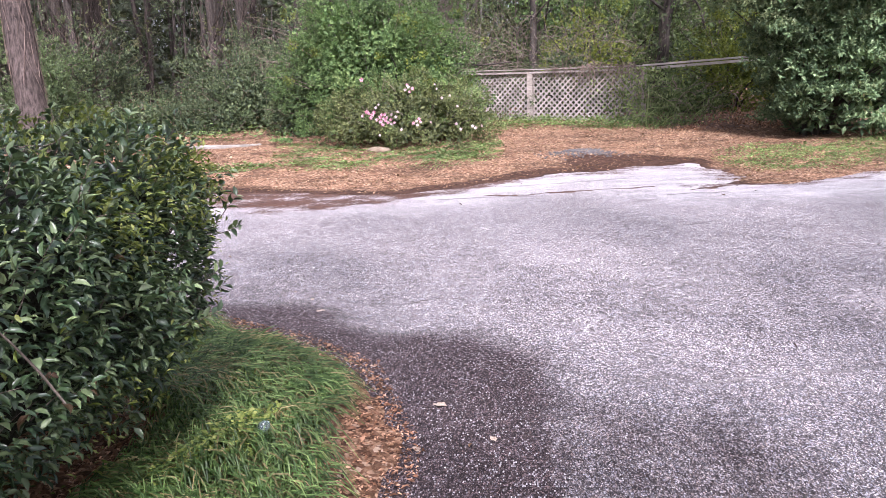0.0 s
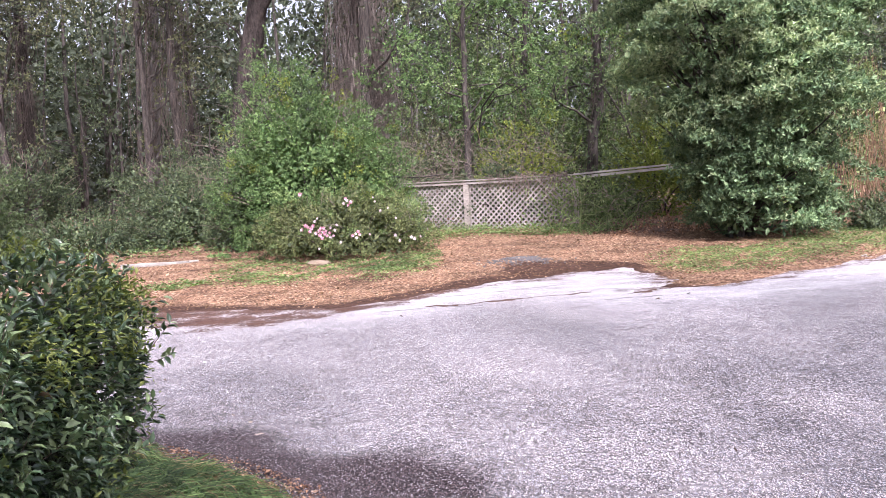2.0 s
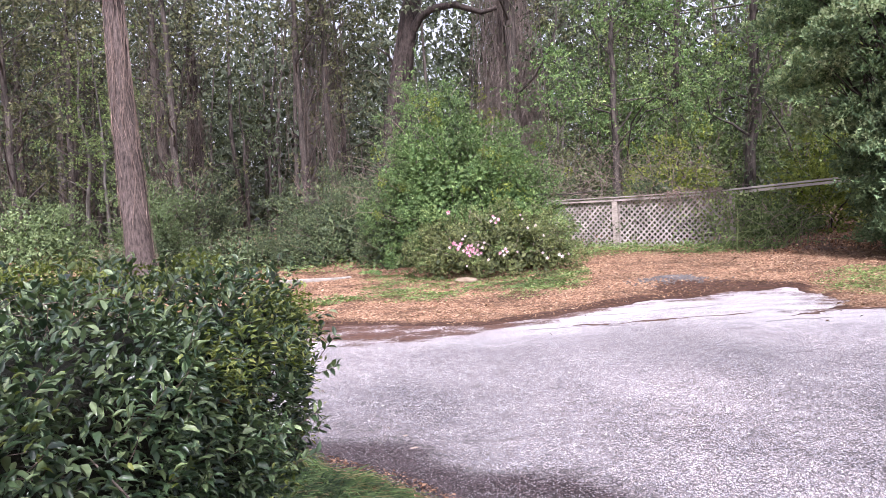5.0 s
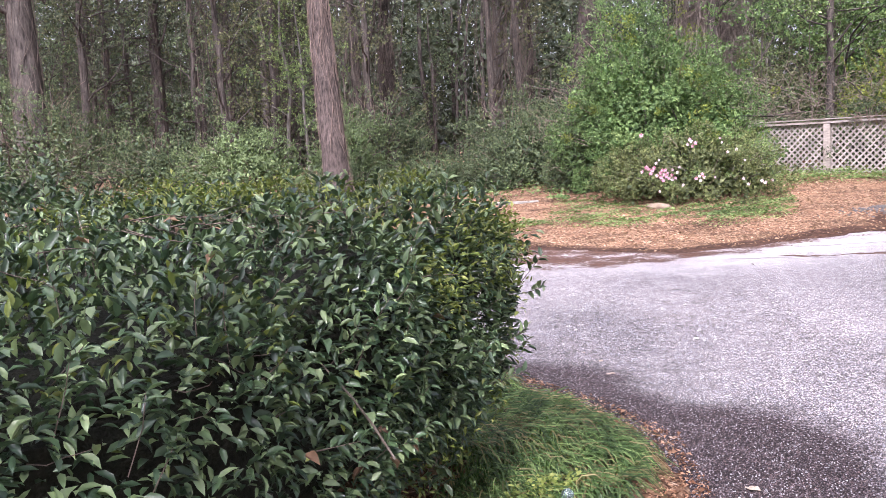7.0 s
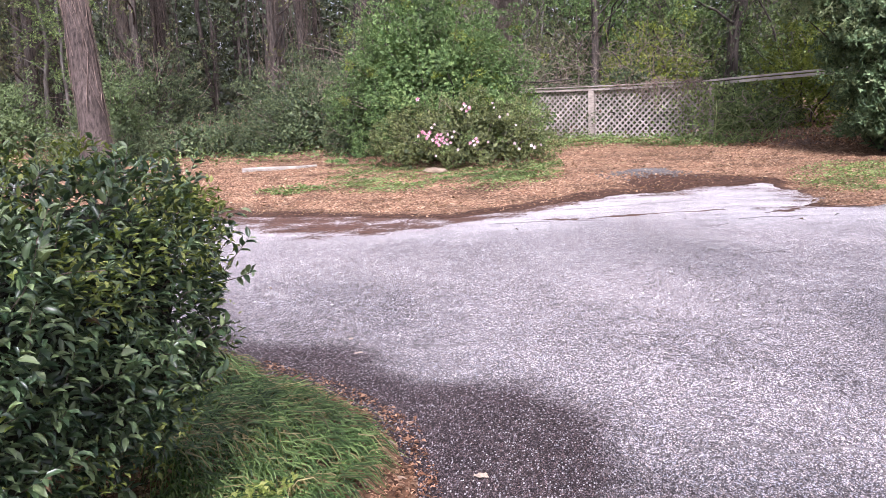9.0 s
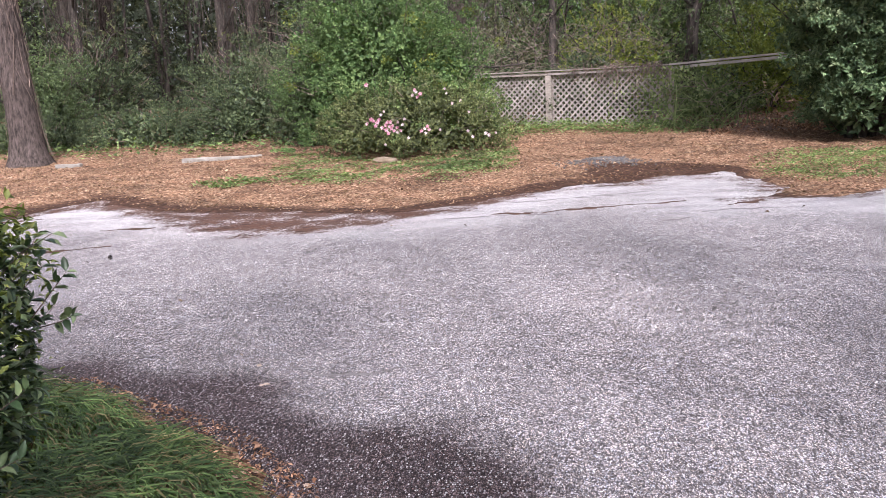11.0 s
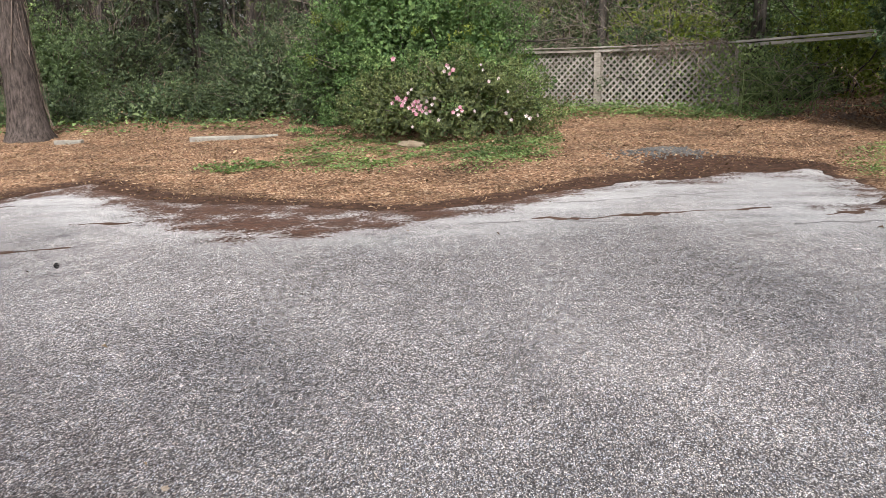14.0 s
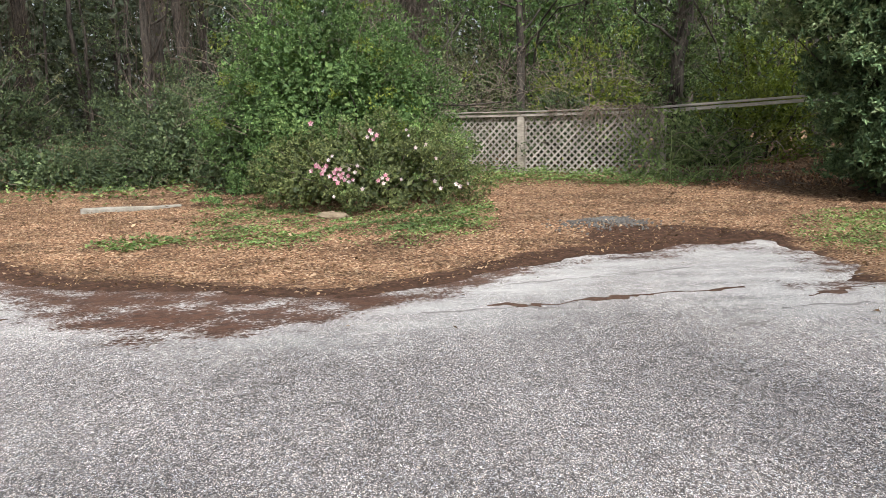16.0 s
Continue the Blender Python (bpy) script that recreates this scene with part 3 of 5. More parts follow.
def shrub(name, place, radii, leaf, size, count, seed, label, category="shrub", ratio=0.5, shape="far", low=-0.28, thick=0.3, per=10, clump=0.16, group="", extra=None, sprigs=40, amount=0.16, lumps=6.0):
    """A leafy shrub: stems, shaded inner twigs and a crown of single leaves in clumps."""
    root = thing(name, place, label=label, category=category, group=group)
    rx, ry, rz = radii
    c = (0, 0, rz * 0.2)
    rr = (rx, ry, rz * 0.8)
    b = Bundle()
    pts, out = shell_points(max(20, count // per), c, rr, thick, low, seed, lumps, amount)
    p, o = clustered(pts, out, per, clump, seed + 1)
    p[:, 2] = np.maximum(p[:, 2], 0.03)
    leaf_cloud(b, p, o, size, ratio, shape, seed + 2)
    mats = [leaf]
    pts, out = shell_points(count // 4, c, np.array(rr) * 0.74, 0.6, low, seed + 3, lumps, amount)
    pts[:, 2] = np.maximum(pts[:, 2], 0.05)
    leaf_cloud(b, pts, out, size * 2.0, 0.7, "far", seed + 4)
    if extra is not None:
        mats.append(extra[0])
        pts, out = shell_points(extra[1] // per, c, np.array(rr) * 1.03, 0.12, extra[2], seed + 5, lumps, amount)
        p, o = clustered(pts, out, per, clump * 0.8, seed + 6)
        leaf_cloud(b, p, o, size * 0.9, ratio, shape, seed + 7, 1)
    # shoots that break the outline
    tp, to = shell_points(26, c, np.array(rr) * 0.97, 0.08, 0.1, seed + 21, lumps, amount)
    q = unit(to + np.random.default_rng(seed + 22).normal(0, 0.35, to.shape) + np.array([0, 0, 0.7]))
    t = np.linspace(0.05, 1, 12)[None, :, None] * (0.22 + 0.05 * rz) * np.random.default_rng(seed + 23).uniform(0.5, 1.4, (len(tp), 1, 1))
    lp = (tp[:, None] + q[:, None] * t).reshape(-1, 3)
    lp = np.repeat(lp, 3, 0)
    leaf_cloud(b, lp, np.repeat(np.repeat(q, 12, 0), 3, 0), size, ratio, shape, seed + 24)
    child("crown", b.mesh("crown", mats), root)
    r = np.random.default_rng(seed + 9)
    for _ in range(6):
        a, e = r.uniform(0, 6.28), r.uniform(0.25, 0.8)
        s = Bundle()
        twigs(s, [(0.12 * rx * math.cos(a), 0.12 * ry * math.sin(a), 0)], [(rx * e * math.cos(a), ry * e * math.sin(a), rz * 0.9)], rz * 0.8, 0.02 + 0.005 * rz, seed + 11 + int(a * 10), 6, 0.0, sides=5)
        child("stem", s.mesh("stem", [M_BARK], True), root)
    s = Bundle()
    sp, so = shell_points(sprigs, c, np.array(rr) * 0.8, 0.3, -0.2, seed + 13)
    twigs(s, sp, so + np.array([0, 0, 0.3]), 0.3 * rz, 0.008, seed + 14, 4, 0.05)
    tagged(child("twig_growth", s.mesh("twig_growth", [M_TWIG], True), root), kind="stuff")
    return root


def tree(name, place, tall, r0, seed, label, bark, leaf, crown, leaves, size, lean=(0, 0), limbs=9, vines=0, ratio=0.5, fork=None, vine_leaf=0, group="", vine_spread=0.5, sway=0.06, vine_size=0.6, canopy=0, vine_wind=0.32):
    """A tapered trunk with limbs, a gappy crown of leaf clumps, and dead vines where they hang.
    crown: (from height, to height, radius)."""
    r = np.random.default_rng(seed)
    root = thing(name, place, label=label, category="tree", group=group)
    z = np.concatenate([[-0.15, 0.0, 0.25, 0.7], np.linspace(1.6, tall, 12)])
    drift = np.cumsum(r.normal(0, sway, (len(z), 2)), 0) * np.minimum(1, z / 3)[:, None]
    mid = np.stack([lean[0] * z + drift[:, 0], lean[1] * z + drift[:, 1], z], -1)
    rad = r0 * (1 - 0.72 * (np.maximum(z, 0) / tall) ** 1.1) * (1 + 0.55 * np.exp(-np.maximum(z, 0) / 0.3))
    b = Bundle().add(*tube_arrays(mid, rad, 14 if r0 > 0.25 else 9, 0.06))
    child("trunk", b.mesh("trunk", [bark], True), root)
    lo, hi, rc = crown
    tips = []
    for i in range(limbs):
        b = Bundle()
        zz = lo * 0.75 + (hi - lo) * 0.9 * (i + r.uniform(0, 0.9)) / limbs
        zz = min(zz, tall * 0.96)
        s = np.array([np.interp(zz, z, mid[:, k]) for k in range(3)])
        a = r.uniform(0, 6.28)
        l = rc * r.uniform(0.6, 1.15)
        q = np.array([math.cos(a), math.sin(a), r.uniform(0.15, 0.8)])
        p = [s]
        for _ in range(6):
            q = unit(q + r.normal(0, 0.22, 3) + np.array([0, 0, 0.05]))
            p.append(p[-1] + q * l / 6)
        rb = max(0.012, 0.32 * np.interp(zz, z, rad))
        b.add(*tube_arrays(p, np.linspace(rb, rb * 0.25, 7), 4))
        for k in (2, 3, 4, 4, 5, 6):
            q2 = unit(q + r.normal(0, 0.8, 3))
            e = p[k] + q2 * l * r.uniform(0.25, 0.6)
            thin = max(0.006, rb * 0.3)
            b.add(*tube_arrays([p[k], (p[k] + e) / 2 + r.normal(0, 0.08, 3), e], [thin, thin * 0.7, thin * 0.3], 3))
            tips += [e, p[k]]
        tips.append(p[-1])
        child("limb", b.mesh("limb", [bark], True), root)
    for pts, ra in fork or ():
        child("limb", Bundle().add(*tube_arrays(pts, np.linspace(ra, ra * 0.4, len(pts)), 8)).mesh("limb", [bark], True), root)
    if leaves:
        tips = np.array(tips)
        per = 36
        pick = tips[r.integers(0, len(tips), max(1, leaves // per))] + r.normal(0, rc * 0.16, (max(1, leaves // per), 3))
        out = unit(pick - np.array([mid[-1][0], mid[-1][1], (lo + hi) / 2]))
        p, o = clustered(pick, out, per, rc * 0.075, seed + 3)
        c = Bundle()
        leaf_cloud(c, p, o, size, ratio, "far", seed + 4)
        if canopy:
            k = canopy // 26
            q = np.stack([r.normal(0, rc * 0.75, k), r.normal(0, rc * 0.75, k), r.uniform(tall * 0.6, tall * 1.06, k)], -1)
            q = np.repeat(q, 26, 0) + r.normal(0, 0.55, (k * 26, 3)) * np.array([1, 1, 0.6])
            leaf_cloud(c, q, unit(r.normal(size=q.shape)), 0.18, 0.6, "far", seed + 6)
        child("crown", c.mesh("crown", [leaf]), root)
    if vines:
        b = Bundle()
        for _ in range(vines):
            zt, zb = r.uniform(tall * 0.35, tall * 0.95), r.uniform(0.0, tall * 0.3)
            a, away = r.uniform(0, 6.28), r.uniform(0.0, 1.0) ** 1.3 * vine_spread
            zs = np.sort(r.uniform(zb, zt, 9))[::-1] if vine_spread > 0.9 else np.linspace(zt, zb, 9)
            base = np.stack([np.interp(zs, z, mid[:, 0]), np.interp(zs, z, mid[:, 1]), zs], -1)
            rr = np.interp(zs, z, rad) + away + 0.01
            aa = a + np.cumsum(r.normal(0, vine_wind, 9))
            base[:, 0] += np.cos(aa) * rr
            base[:, 1] += np.sin(aa) * rr
            base += r.normal(0, 0.02 + 0.045 * min(1, vine_spread), base.shape)
            b.add(*tube_arrays(base, r.uniform(0.006, 0.02) * vine_size, 3))
        tagged(child("vine_growth", b.mesh("vine_growth", [M_VINE if vine_spread > 1.1 else M_TWIG if vine_spread < 0.04 else M_DEADVINE], True), root, "tangle of dead brown vines"), kind="stuff")
    if vine_leaf:
        zs = r.uniform(0.2, tall * 0.5, vine_leaf)
        a = r.uniform(0, 6.28, vine_leaf)
        rr = np.interp(zs, z, rad) + np.abs(r.normal(0.05, 0.12, vine_leaf))
        p = np.stack([np.interp(zs, z, mid[:, 0]) + np.cos(a) * rr, np.interp(zs, z, mid[:, 1]) + np.sin(a) * rr, zs], -1)
        c = Bundle()
        leaf_cloud(c, p, unit(np.stack([np.cos(a), np.sin(a), 0 * a], -1)), 0.11, 0.7, "far", seed + 8)
        tagged(child("ivy", c.mesh("ivy", [M_BRAMBLE]), root, "green ivy leaves climbing the trunk"), kind="stuff")
    return root


def on_ground(x, y, sink=0.0):
    return (x, y, float(ground_z(np.array([[x]]), np.array([[y]]))[0, 0]) - sink)


# ---- the hedge beside the drive ----
H_LO, H_HI, H_ROUND = np.array([-4.6, -2.9, 0.12]), np.array([-0.68, 1.40, 1.25]), 0.3


def hedge_surface(p):
    """Rounds a point on the hedge's box and bends it to the hedge's true outline."""
    c, a = (H_LO + H_HI) / 2, (H_HI - H_LO) / 2
    q = np.clip(p - c, -(a - H_ROUND), a - H_ROUND)
    d = unit(p - c - q)
    w = c + q + d * H_ROUND
    w = w + d * (0.05 * ripple(w[:, 0] + w[:, 2], w[:, 1] * 1.3, 3.1) + 0.035 * ripple(w[:, 1], w[:, 2] + w[:, 0], 8.0, 2.0))[:, None]
    w[:, 0] -= np.maximum(0, -0.7 - w[:, 1]) * 0.3 * np.clip((w[:, 0] + 2.5) / 1.8, 0, 1)
    w[:, 2] *= 1 + 0.055 * np.clip(w[:, 1], -1.5, 1.5)
    w[:, 0] -= 0.26 * smoothstep(0.62, 0.1, w[:, 2]) * smoothstep(-2.5, -0.9, w[:, 0])
    return w, d


def hedge_samples(n, seed, faces=("right", "top", "far", "near", "left")):
    r = np.random.default_rng(seed)
    size = H_HI - H_LO
    area = {"right": size[1] * size[2] * 1.35, "top": size[0] * size[1], "far": size[0] * size[2] * 0.8, "near": size[0] * size[2] * 0.8, "left": size[1] * size[2] * 0.6}
    tot = sum(area[k] for k in faces)
    out = []
    for k in faces:
        m = int(n * area[k] / tot)
        p = H_LO + size * r.uniform(0, 1, (m, 3))
        ax, side = {"right": (0, H_HI[0]), "top": (2, H_HI[2]), "far": (1, H_HI[1]), "near": (1, H_LO[1]), "left": (0, H_LO[0])}[k]
        p[:, ax] = side
        out.append(p)
    return hedge_surface(np.concatenate(out))


def hedge_leaves(bundle, p, d, seed, size=(0.03, 0.057), index=0, shape="near"):
    r = np.random.default_rng(seed)
    n = len(p)
    p = p - d * (np.abs(r.normal(0, 0.06, n)) - 0.02)[:, None]
    along = unit(d * 0.6 + r.normal(0, 0.68, (n, 3)) * np.array([1, 1, 0.75]))
    up = unit(d * 0.3 + np.array([0, 0, 1.0]) + r.normal(0, 0.36, (n, 3)))
    l = r.uniform(*size, n)
    v, f = leaf_arrays(p, along, up, l, l * r.uniform(0.33, 0.46, n), shape)
    bundle.add(v, f, index)


r0 = np.random.default_rng(20)
hedge = thing("hedge", (0, 0, 0), label="dense clipped evergreen hedge with glossy dark leaves beside the drive", category="hedge")
b = Bundle()
p, d = hedge_samples(56000, 21)
thin = (r0.uniform(0, 1, len(p)) < 0.35 + 0.65 * smoothstep(0.25, 0.7, p[:, 2])) & (r0.uniform(0, 1, len(p)) < np.where((p[:, 0] < -3.2) | (p[:, 1] < -1.9), 0.4, 1.0))
p, d = p[thin], d[thin]
hedge_leaves(b, p, d, 22)
p, d = hedge_samples(9000, 25, ("right",))
keep = (p[:, 1] > -0.1) & (p[:, 2] > 0.4)
hedge_leaves(b, p[keep] - d[keep] * 0.03, d[keep], 26)
p, d = hedge_samples(7600, 23, ("top", "right"))
keep = ((ripple(p[:, 0], p[:, 1], 1.7, 0.8) > 0.35) | ((p[:, 1] > 0.5) & (p[:, 0] > -2.4) & (p[:, 0] < -0.95))) & (p[:, 2] > 1.05)
keep |= r0.uniform(0, 1, len(p)) < 0.13
keep |= (p[:, 1] > 0.75) & (p[:, 2] > 0.8) & (ripple(p[:, 1] * 2, p[:, 2] * 2, 3.0, 1.5) > 0.0)
hedge_leaves(b, p[keep] + d[keep] * 0.03, d[keep], 24, (0.022, 0.042), 1)
p, d = hedge_samples(52000, 27, ("top", "right", "far"))
keep = (p[:, 1] > 0.1) & (p[:, 0] > -2.6) & (ripple(p[:, 0] + p[:, 1], p[:, 2] * 1.4 + p[:, 1], 4.6, 0.7) + r0.normal(0, 0.25, len(p)) > np.where(p[:, 1] > 0.5, 0.1, 0.4)) & ((p[:, 2] > 0.85) | (r0.uniform(0, 1, len(p)) < 0.2))
hedge_leaves(b, p[keep] + d[keep] * 0.085, d[keep], 28, (0.02, 0.04), 1, "fold")
# upright and outward shoots with paired leaves
r = np.random.default_rng(31)
shoots = Bundle()
sp, sd = hedge_samples(420, 32, ("top", "right"))
extra_p = np.array([(-0.66, 1.3, 0.86), (-0.62, 1.22, 0.95), (-0.75, 1.32, 1.05), (-1.15, 1.25, 1.3), (-0.95, 1.35, 1.2), (-1.5, 1.2, 1.32), (-0.7, 1.2, 1.05)])
extra_d = np.array([(0.9, 0.1, 0.35), (0.8, 0.2, 0.5), (0.5, 0.4, 0.8), (0.1, 0, 1), (0.4, 0.1, 0.9), (0, 0, 1), (0.6, 0.2, 0.8)])
sp, sd = np.concatenate([sp, extra_p]), np.concatenate([sd, extra_d])
tall_p = np.stack([r.uniform(-4.5, -2.7, 90), r.uniform(0.1, 1.3, 90), np.full(90, 1.28)], -1)
reach = np.concatenate([np.ones(len(sp)), r.uniform(1.2, 2.8, 90) * smoothstep(-2.4, -3.6, tall_p[:, 0]) + 0.6])
sp, sd = np.concatenate([sp, tall_p]), np.concatenate([sd, np.tile((0, 0, 1.0), (90, 1))])
la, ld = [], []
for s, q, far_reach in zip(sp, sd, reach):
    q = unit(q * 0.6 + np.array([0, 0, 0.45]) + r.normal(0, 0.25, 3))
    l = r.uniform(0.06, 0.16) * far_reach
    pts = [s - q * 0.06, s + q * l * 0.4 + r.normal(0, 0.008, 3), s + q * l]
    shoots.add(*tube_arrays(pts, [0.0018, 0.0015, 0.0008], 4))
    for t in np.linspace(0.25, 1, int(5 * far_reach)):
        for side in (-1, 1):
            la.append(s + q * l * t)
            ld.append(q * 0.7 + side * unit(np.cross(q, r.normal(size=3))) * 0.8)
la, ld = np.array(la), unit(np.array(ld))
l = r.uniform(0.032, 0.055, len(la))
v, f = leaf_arrays(la, ld, unit(np.array([0, 0, 1.0]) + r.normal(0, 0.4, (len(la), 3))), l, l * 0.45, "near")
b.add(v, f, 0)
tagged(child("foliage", b.mesh("foliage", [M_HEDGE, M_HEDGE_NEW], True), hedge), kind="stuff")
# stems and bare twigs
for i in range(26):
    x, y = r.uniform(-4.0, -1.5), r.uniform(-2.0, 0.7)
    twigs(shoots, [(x, y, 0)], [(r.normal(0, 0.3), r.normal(0, 0.3), 1)], 0.9, 0.016, 40 + i, 6, 0.0, sides=5, bend=0.1)
sp, sd = hedge_samples(260, 34, ("top", "right"))
twigs(shoots, sp - sd * 0.05, unit(np.stack([r.normal(size=260), r.normal(size=260), 0.2 * np.ones(260)], -1)), 0.16, 0.0016, 35, 4, 0.0, sides=4)
tagged(child("twig_growth", shoots.mesh("twig_growth", [M_TWIG], True), hedge), kind="stuff")
stick = Bundle().add(*tube_arrays([(-0.7, -0.41, 0.97), (-0.64, -0.365, 0.87), (-0.6, -0.325, 0.78), (-0.56, -0.29, 0.68)], [0.0025, 0.0035, 0.004, 0.0035], 6))
child("dead_stick", stick.mesh("dead_stick", [M_BRIAR], True), hedge, "pale bare dead stick")
dead = Bundle()
for k in range(34):
    tx, ty, ts = ((-1.75, -0.1, 0.2), (-1.45, 0.15, 0.14), (-1.15, 0.3, 0.1), (-1.55, -0.8, 0.16))[k % 4]
    q = np.array([tx + r.normal(0, ts), ty + r.normal(0, ts), 1.27 + r.uniform(0, 0.06)])
    twigs(dead, [q], [(0.9 + r.normal(0, 0.25), 0.35 + r.normal(0, 0.25), 0.08)], 0.28, 0.0022, 60 + k, 6, 0.06, sides=4, bend=0.24)
tagged(child("dead_twig_growth", dead.mesh("dead_twig_growth", [M_TWIG], True), hedge, "patch of bare grey twigs"), kind="stuff")
# closed dark core: shade and twigs behind the leaves, put into its colour
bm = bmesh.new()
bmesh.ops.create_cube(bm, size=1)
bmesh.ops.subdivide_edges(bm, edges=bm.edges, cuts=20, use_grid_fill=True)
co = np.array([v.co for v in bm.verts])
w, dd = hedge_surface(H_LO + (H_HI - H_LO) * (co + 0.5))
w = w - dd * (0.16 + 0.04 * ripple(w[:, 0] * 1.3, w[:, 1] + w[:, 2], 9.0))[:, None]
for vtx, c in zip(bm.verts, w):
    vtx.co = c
part("inner_growth", bm, M_CORE, hedge, "dark closed core standing for shade and twigs inside the hedge")
# leaves of the face nearest to the drive, one by one
tv, tf = LEAF_SHAPES["near"]
leaf_meshes = []
for k in range(4):
    wv = tv * np.array([0.95 + 0.12 * k, 1, 1 + 0.5 * k]) * np.array([0.5, 1, 1])
    leaf_meshes.append(mesh_np("leaf", wv, tf, [M_HEDGE], smooth=True))
p, d = hedge_samples(1500, 51, ("right", "top"))
near = np.where((p[:, 1] > -1.6) & (p[:, 1] < 0.6) & (p[:, 0] > -1.3) & (p[:, 2] > 0.35))[0][:290]
for i in near:
    q = unit(d[i] * 0.8 + r.normal(0, 0.5, 3) + np.array([0, 0, 0.1]))
    up = unit(np.array([0, 0, 0.9]) + d[i] * 0.4 + r.normal(0, 0.3, 3))
    ax = unit(np.cross(q, up))
    m = Matrix((ax, q, np.cross(ax, q))).transposed().to_4x4()
    ob = child("leaf", leaf_meshes[i % 4], hedge)
    ob.matrix_local = Matrix.Translation(p[i] + d[i] * 0.015) @ m @ Matrix.Scale(r.uniform(0.036, 0.057), 4)

dead_leaf = mesh_np("dead_leaf", tv * np.array([0.55, 1, 1.6]), tf, [M_LITTER], smooth=True)
for k, (x, y, z) in enumerate(((-0.62, -0.2, 0.72), (-0.6, -0.24, 0.66), (-0.63, -0.34, 0.67), (-0.62, 0.0, 0.64), (-1.05, -0.35, 1.27), (-1.0, -0.42, 1.25), (-0.68, 0.3, 0.95), (-0.64, -0.6, 0.8), (-1.5, 0.05, 1.31), (-1.45, -0.05, 1.3), (-1.85, 0.2, 1.31), (-1.3, -0.55, 1.3), (-2.1, -0.4, 1.3), (-1.2, 0.45, 1.31), (-1.9, -0.75, 1.3))):
    ob = child("leaf", dead_leaf, hedge, "withered orange-brown leaf")
    ob.matrix_local = pose(x, y, z, r.uniform(-40, 40), r.uniform(-40, 40), r.uniform(0, 360)) @ Matrix.Scale(0.05, 4)

# ---- grass at the foot of the hedge ----
def blades(n, poly, seed, length, width, mats, flow, keep=None, dry=0.15):
    r = np.random.default_rng(seed)
    pts = np.array(poly)
    lo, hi = pts.min(0), pts.max(0)
    x, y = r.uniform(lo[0], hi[0], n * 3), r.uniform(lo[1], hi[1], n * 3)
    k = signed(x, y, poly) > 0
    x, y = x[k][:n], y[k][:n]
    tuft = ripple(x, y, 5.5, 1.0)
    a = np.arctan2(flow[1], flow[0]) + 1.1 * ripple(x, y, 2.3, 3.0) + r.normal(0, 0.55, len(x))
    q = np.stack([np.cos(a), np.sin(a)], -1)
    l = length * r.uniform(0.55, 1.2, len(x)) * (1 + 0.25 * tuft)
    segs = 4
    t = np.linspace(0, 1, segs)
    reach, rise = r.uniform(0.6, 0.98, len(x)), r.uniform(0.3, 0.62, len(x))
    px = x[:, None] + q[:, :1] * (l * reach)[:, None] * t
    py = y[:, None] + q[:, 1:] * (l * reach)[:, None] * t
    base = ground_z(x, y)
    pz = base[:, None] + (l * rise)[:, None] * (t * 2.3 - 2.25 * t * t) + 0.006
    w = (width * r.uniform(0.7, 1.3, len(x)))[:, None] * (1 - 0.85 * t ** 2)
    sx, sy = -q[:, 1:], q[:, :1]
    left = np.stack([px - sx * w, py - sy * w, pz], -1)
    right = np.stack([px + sx * w, py + sy * w, pz + 0.0015], -1)
    v = np.stack([left, right], 2).reshape(-1, 3)
    i = (np.arange(len(x)) * segs * 2)[:, None] + (np.arange(segs - 1) * 2)[None]
    f = np.stack([i, i + 1, i + 3, i + 2], -1).reshape(-1, 4)
    idx = np.repeat((r.uniform(0, 1, len(x)) < dry + 0.2 * (tuft < -0.35)).astype(int), segs - 1)
    return mesh_np("grass", v, f, mats, idx)


GRASS = [(-2.6, 3.4), (-1.7, 2.95), (-1.14, 2.6), (-0.66, 2.14), (-0.33, 1.74), (-0.2, 1.46), (-0.2, 1.1), (-0.1, 0.5), (-0.18, -0.5), (-0.25, -1.6), (-0.3, -3), (-1.1, -3), (-0.95, 1.1), (-1.3, 1.5), (-3, 1.6)]
tagged(new("grass", blades(21000, GRASS, 61, 0.23, 0.0036, [M_GRASS, M_THATCH], (0.85, -0.3), dry=0.1)), "long arching green grass with some dry blades", "grass", kind="stuff")


# ---- litter and weeds ----
def scatter(n, test, box, seed):
    r = np.random.default_rng(seed)
    x, y = r.uniform(box[0], box[1], n), r.uniform(box[2], box[3], n)
    k = r.uniform(0, 1, n) < test(x, y)
    return x[k], y[k]


def litter_mesh(x, y, seed, size, lift=0.006, road_top=False, leaf=M_LITTER):
    r = np.random.default_rng(seed)
    n = len(x)
    a = r.uniform(0, 6.28, n)
    z = (np.maximum(road_z(x, y), ground_z(x, y)) if road_top else ground_z(x, y)) + lift + r.uniform(0, 0.018, n)
    along = np.stack([np.cos(a), np.sin(a), r.normal(0, 0.3, n)], -1)
    up = unit(np.stack([r.normal(0, 0.5, n), r.normal(0, 0.5, n), np.ones(n)], -1))
    l = size * r.uniform(0.4, 1.0, n) * np.where(r.uniform(0, 1, n) < 0.12, 1.9, 1.1)
    v, f = leaf_arrays(np.stack([x, y, z], -1), along, up, l, l * r.uniform(0.2, 0.6, n), "fold" if road_top else "far")
    return mesh_np("litter", v, f, [leaf])


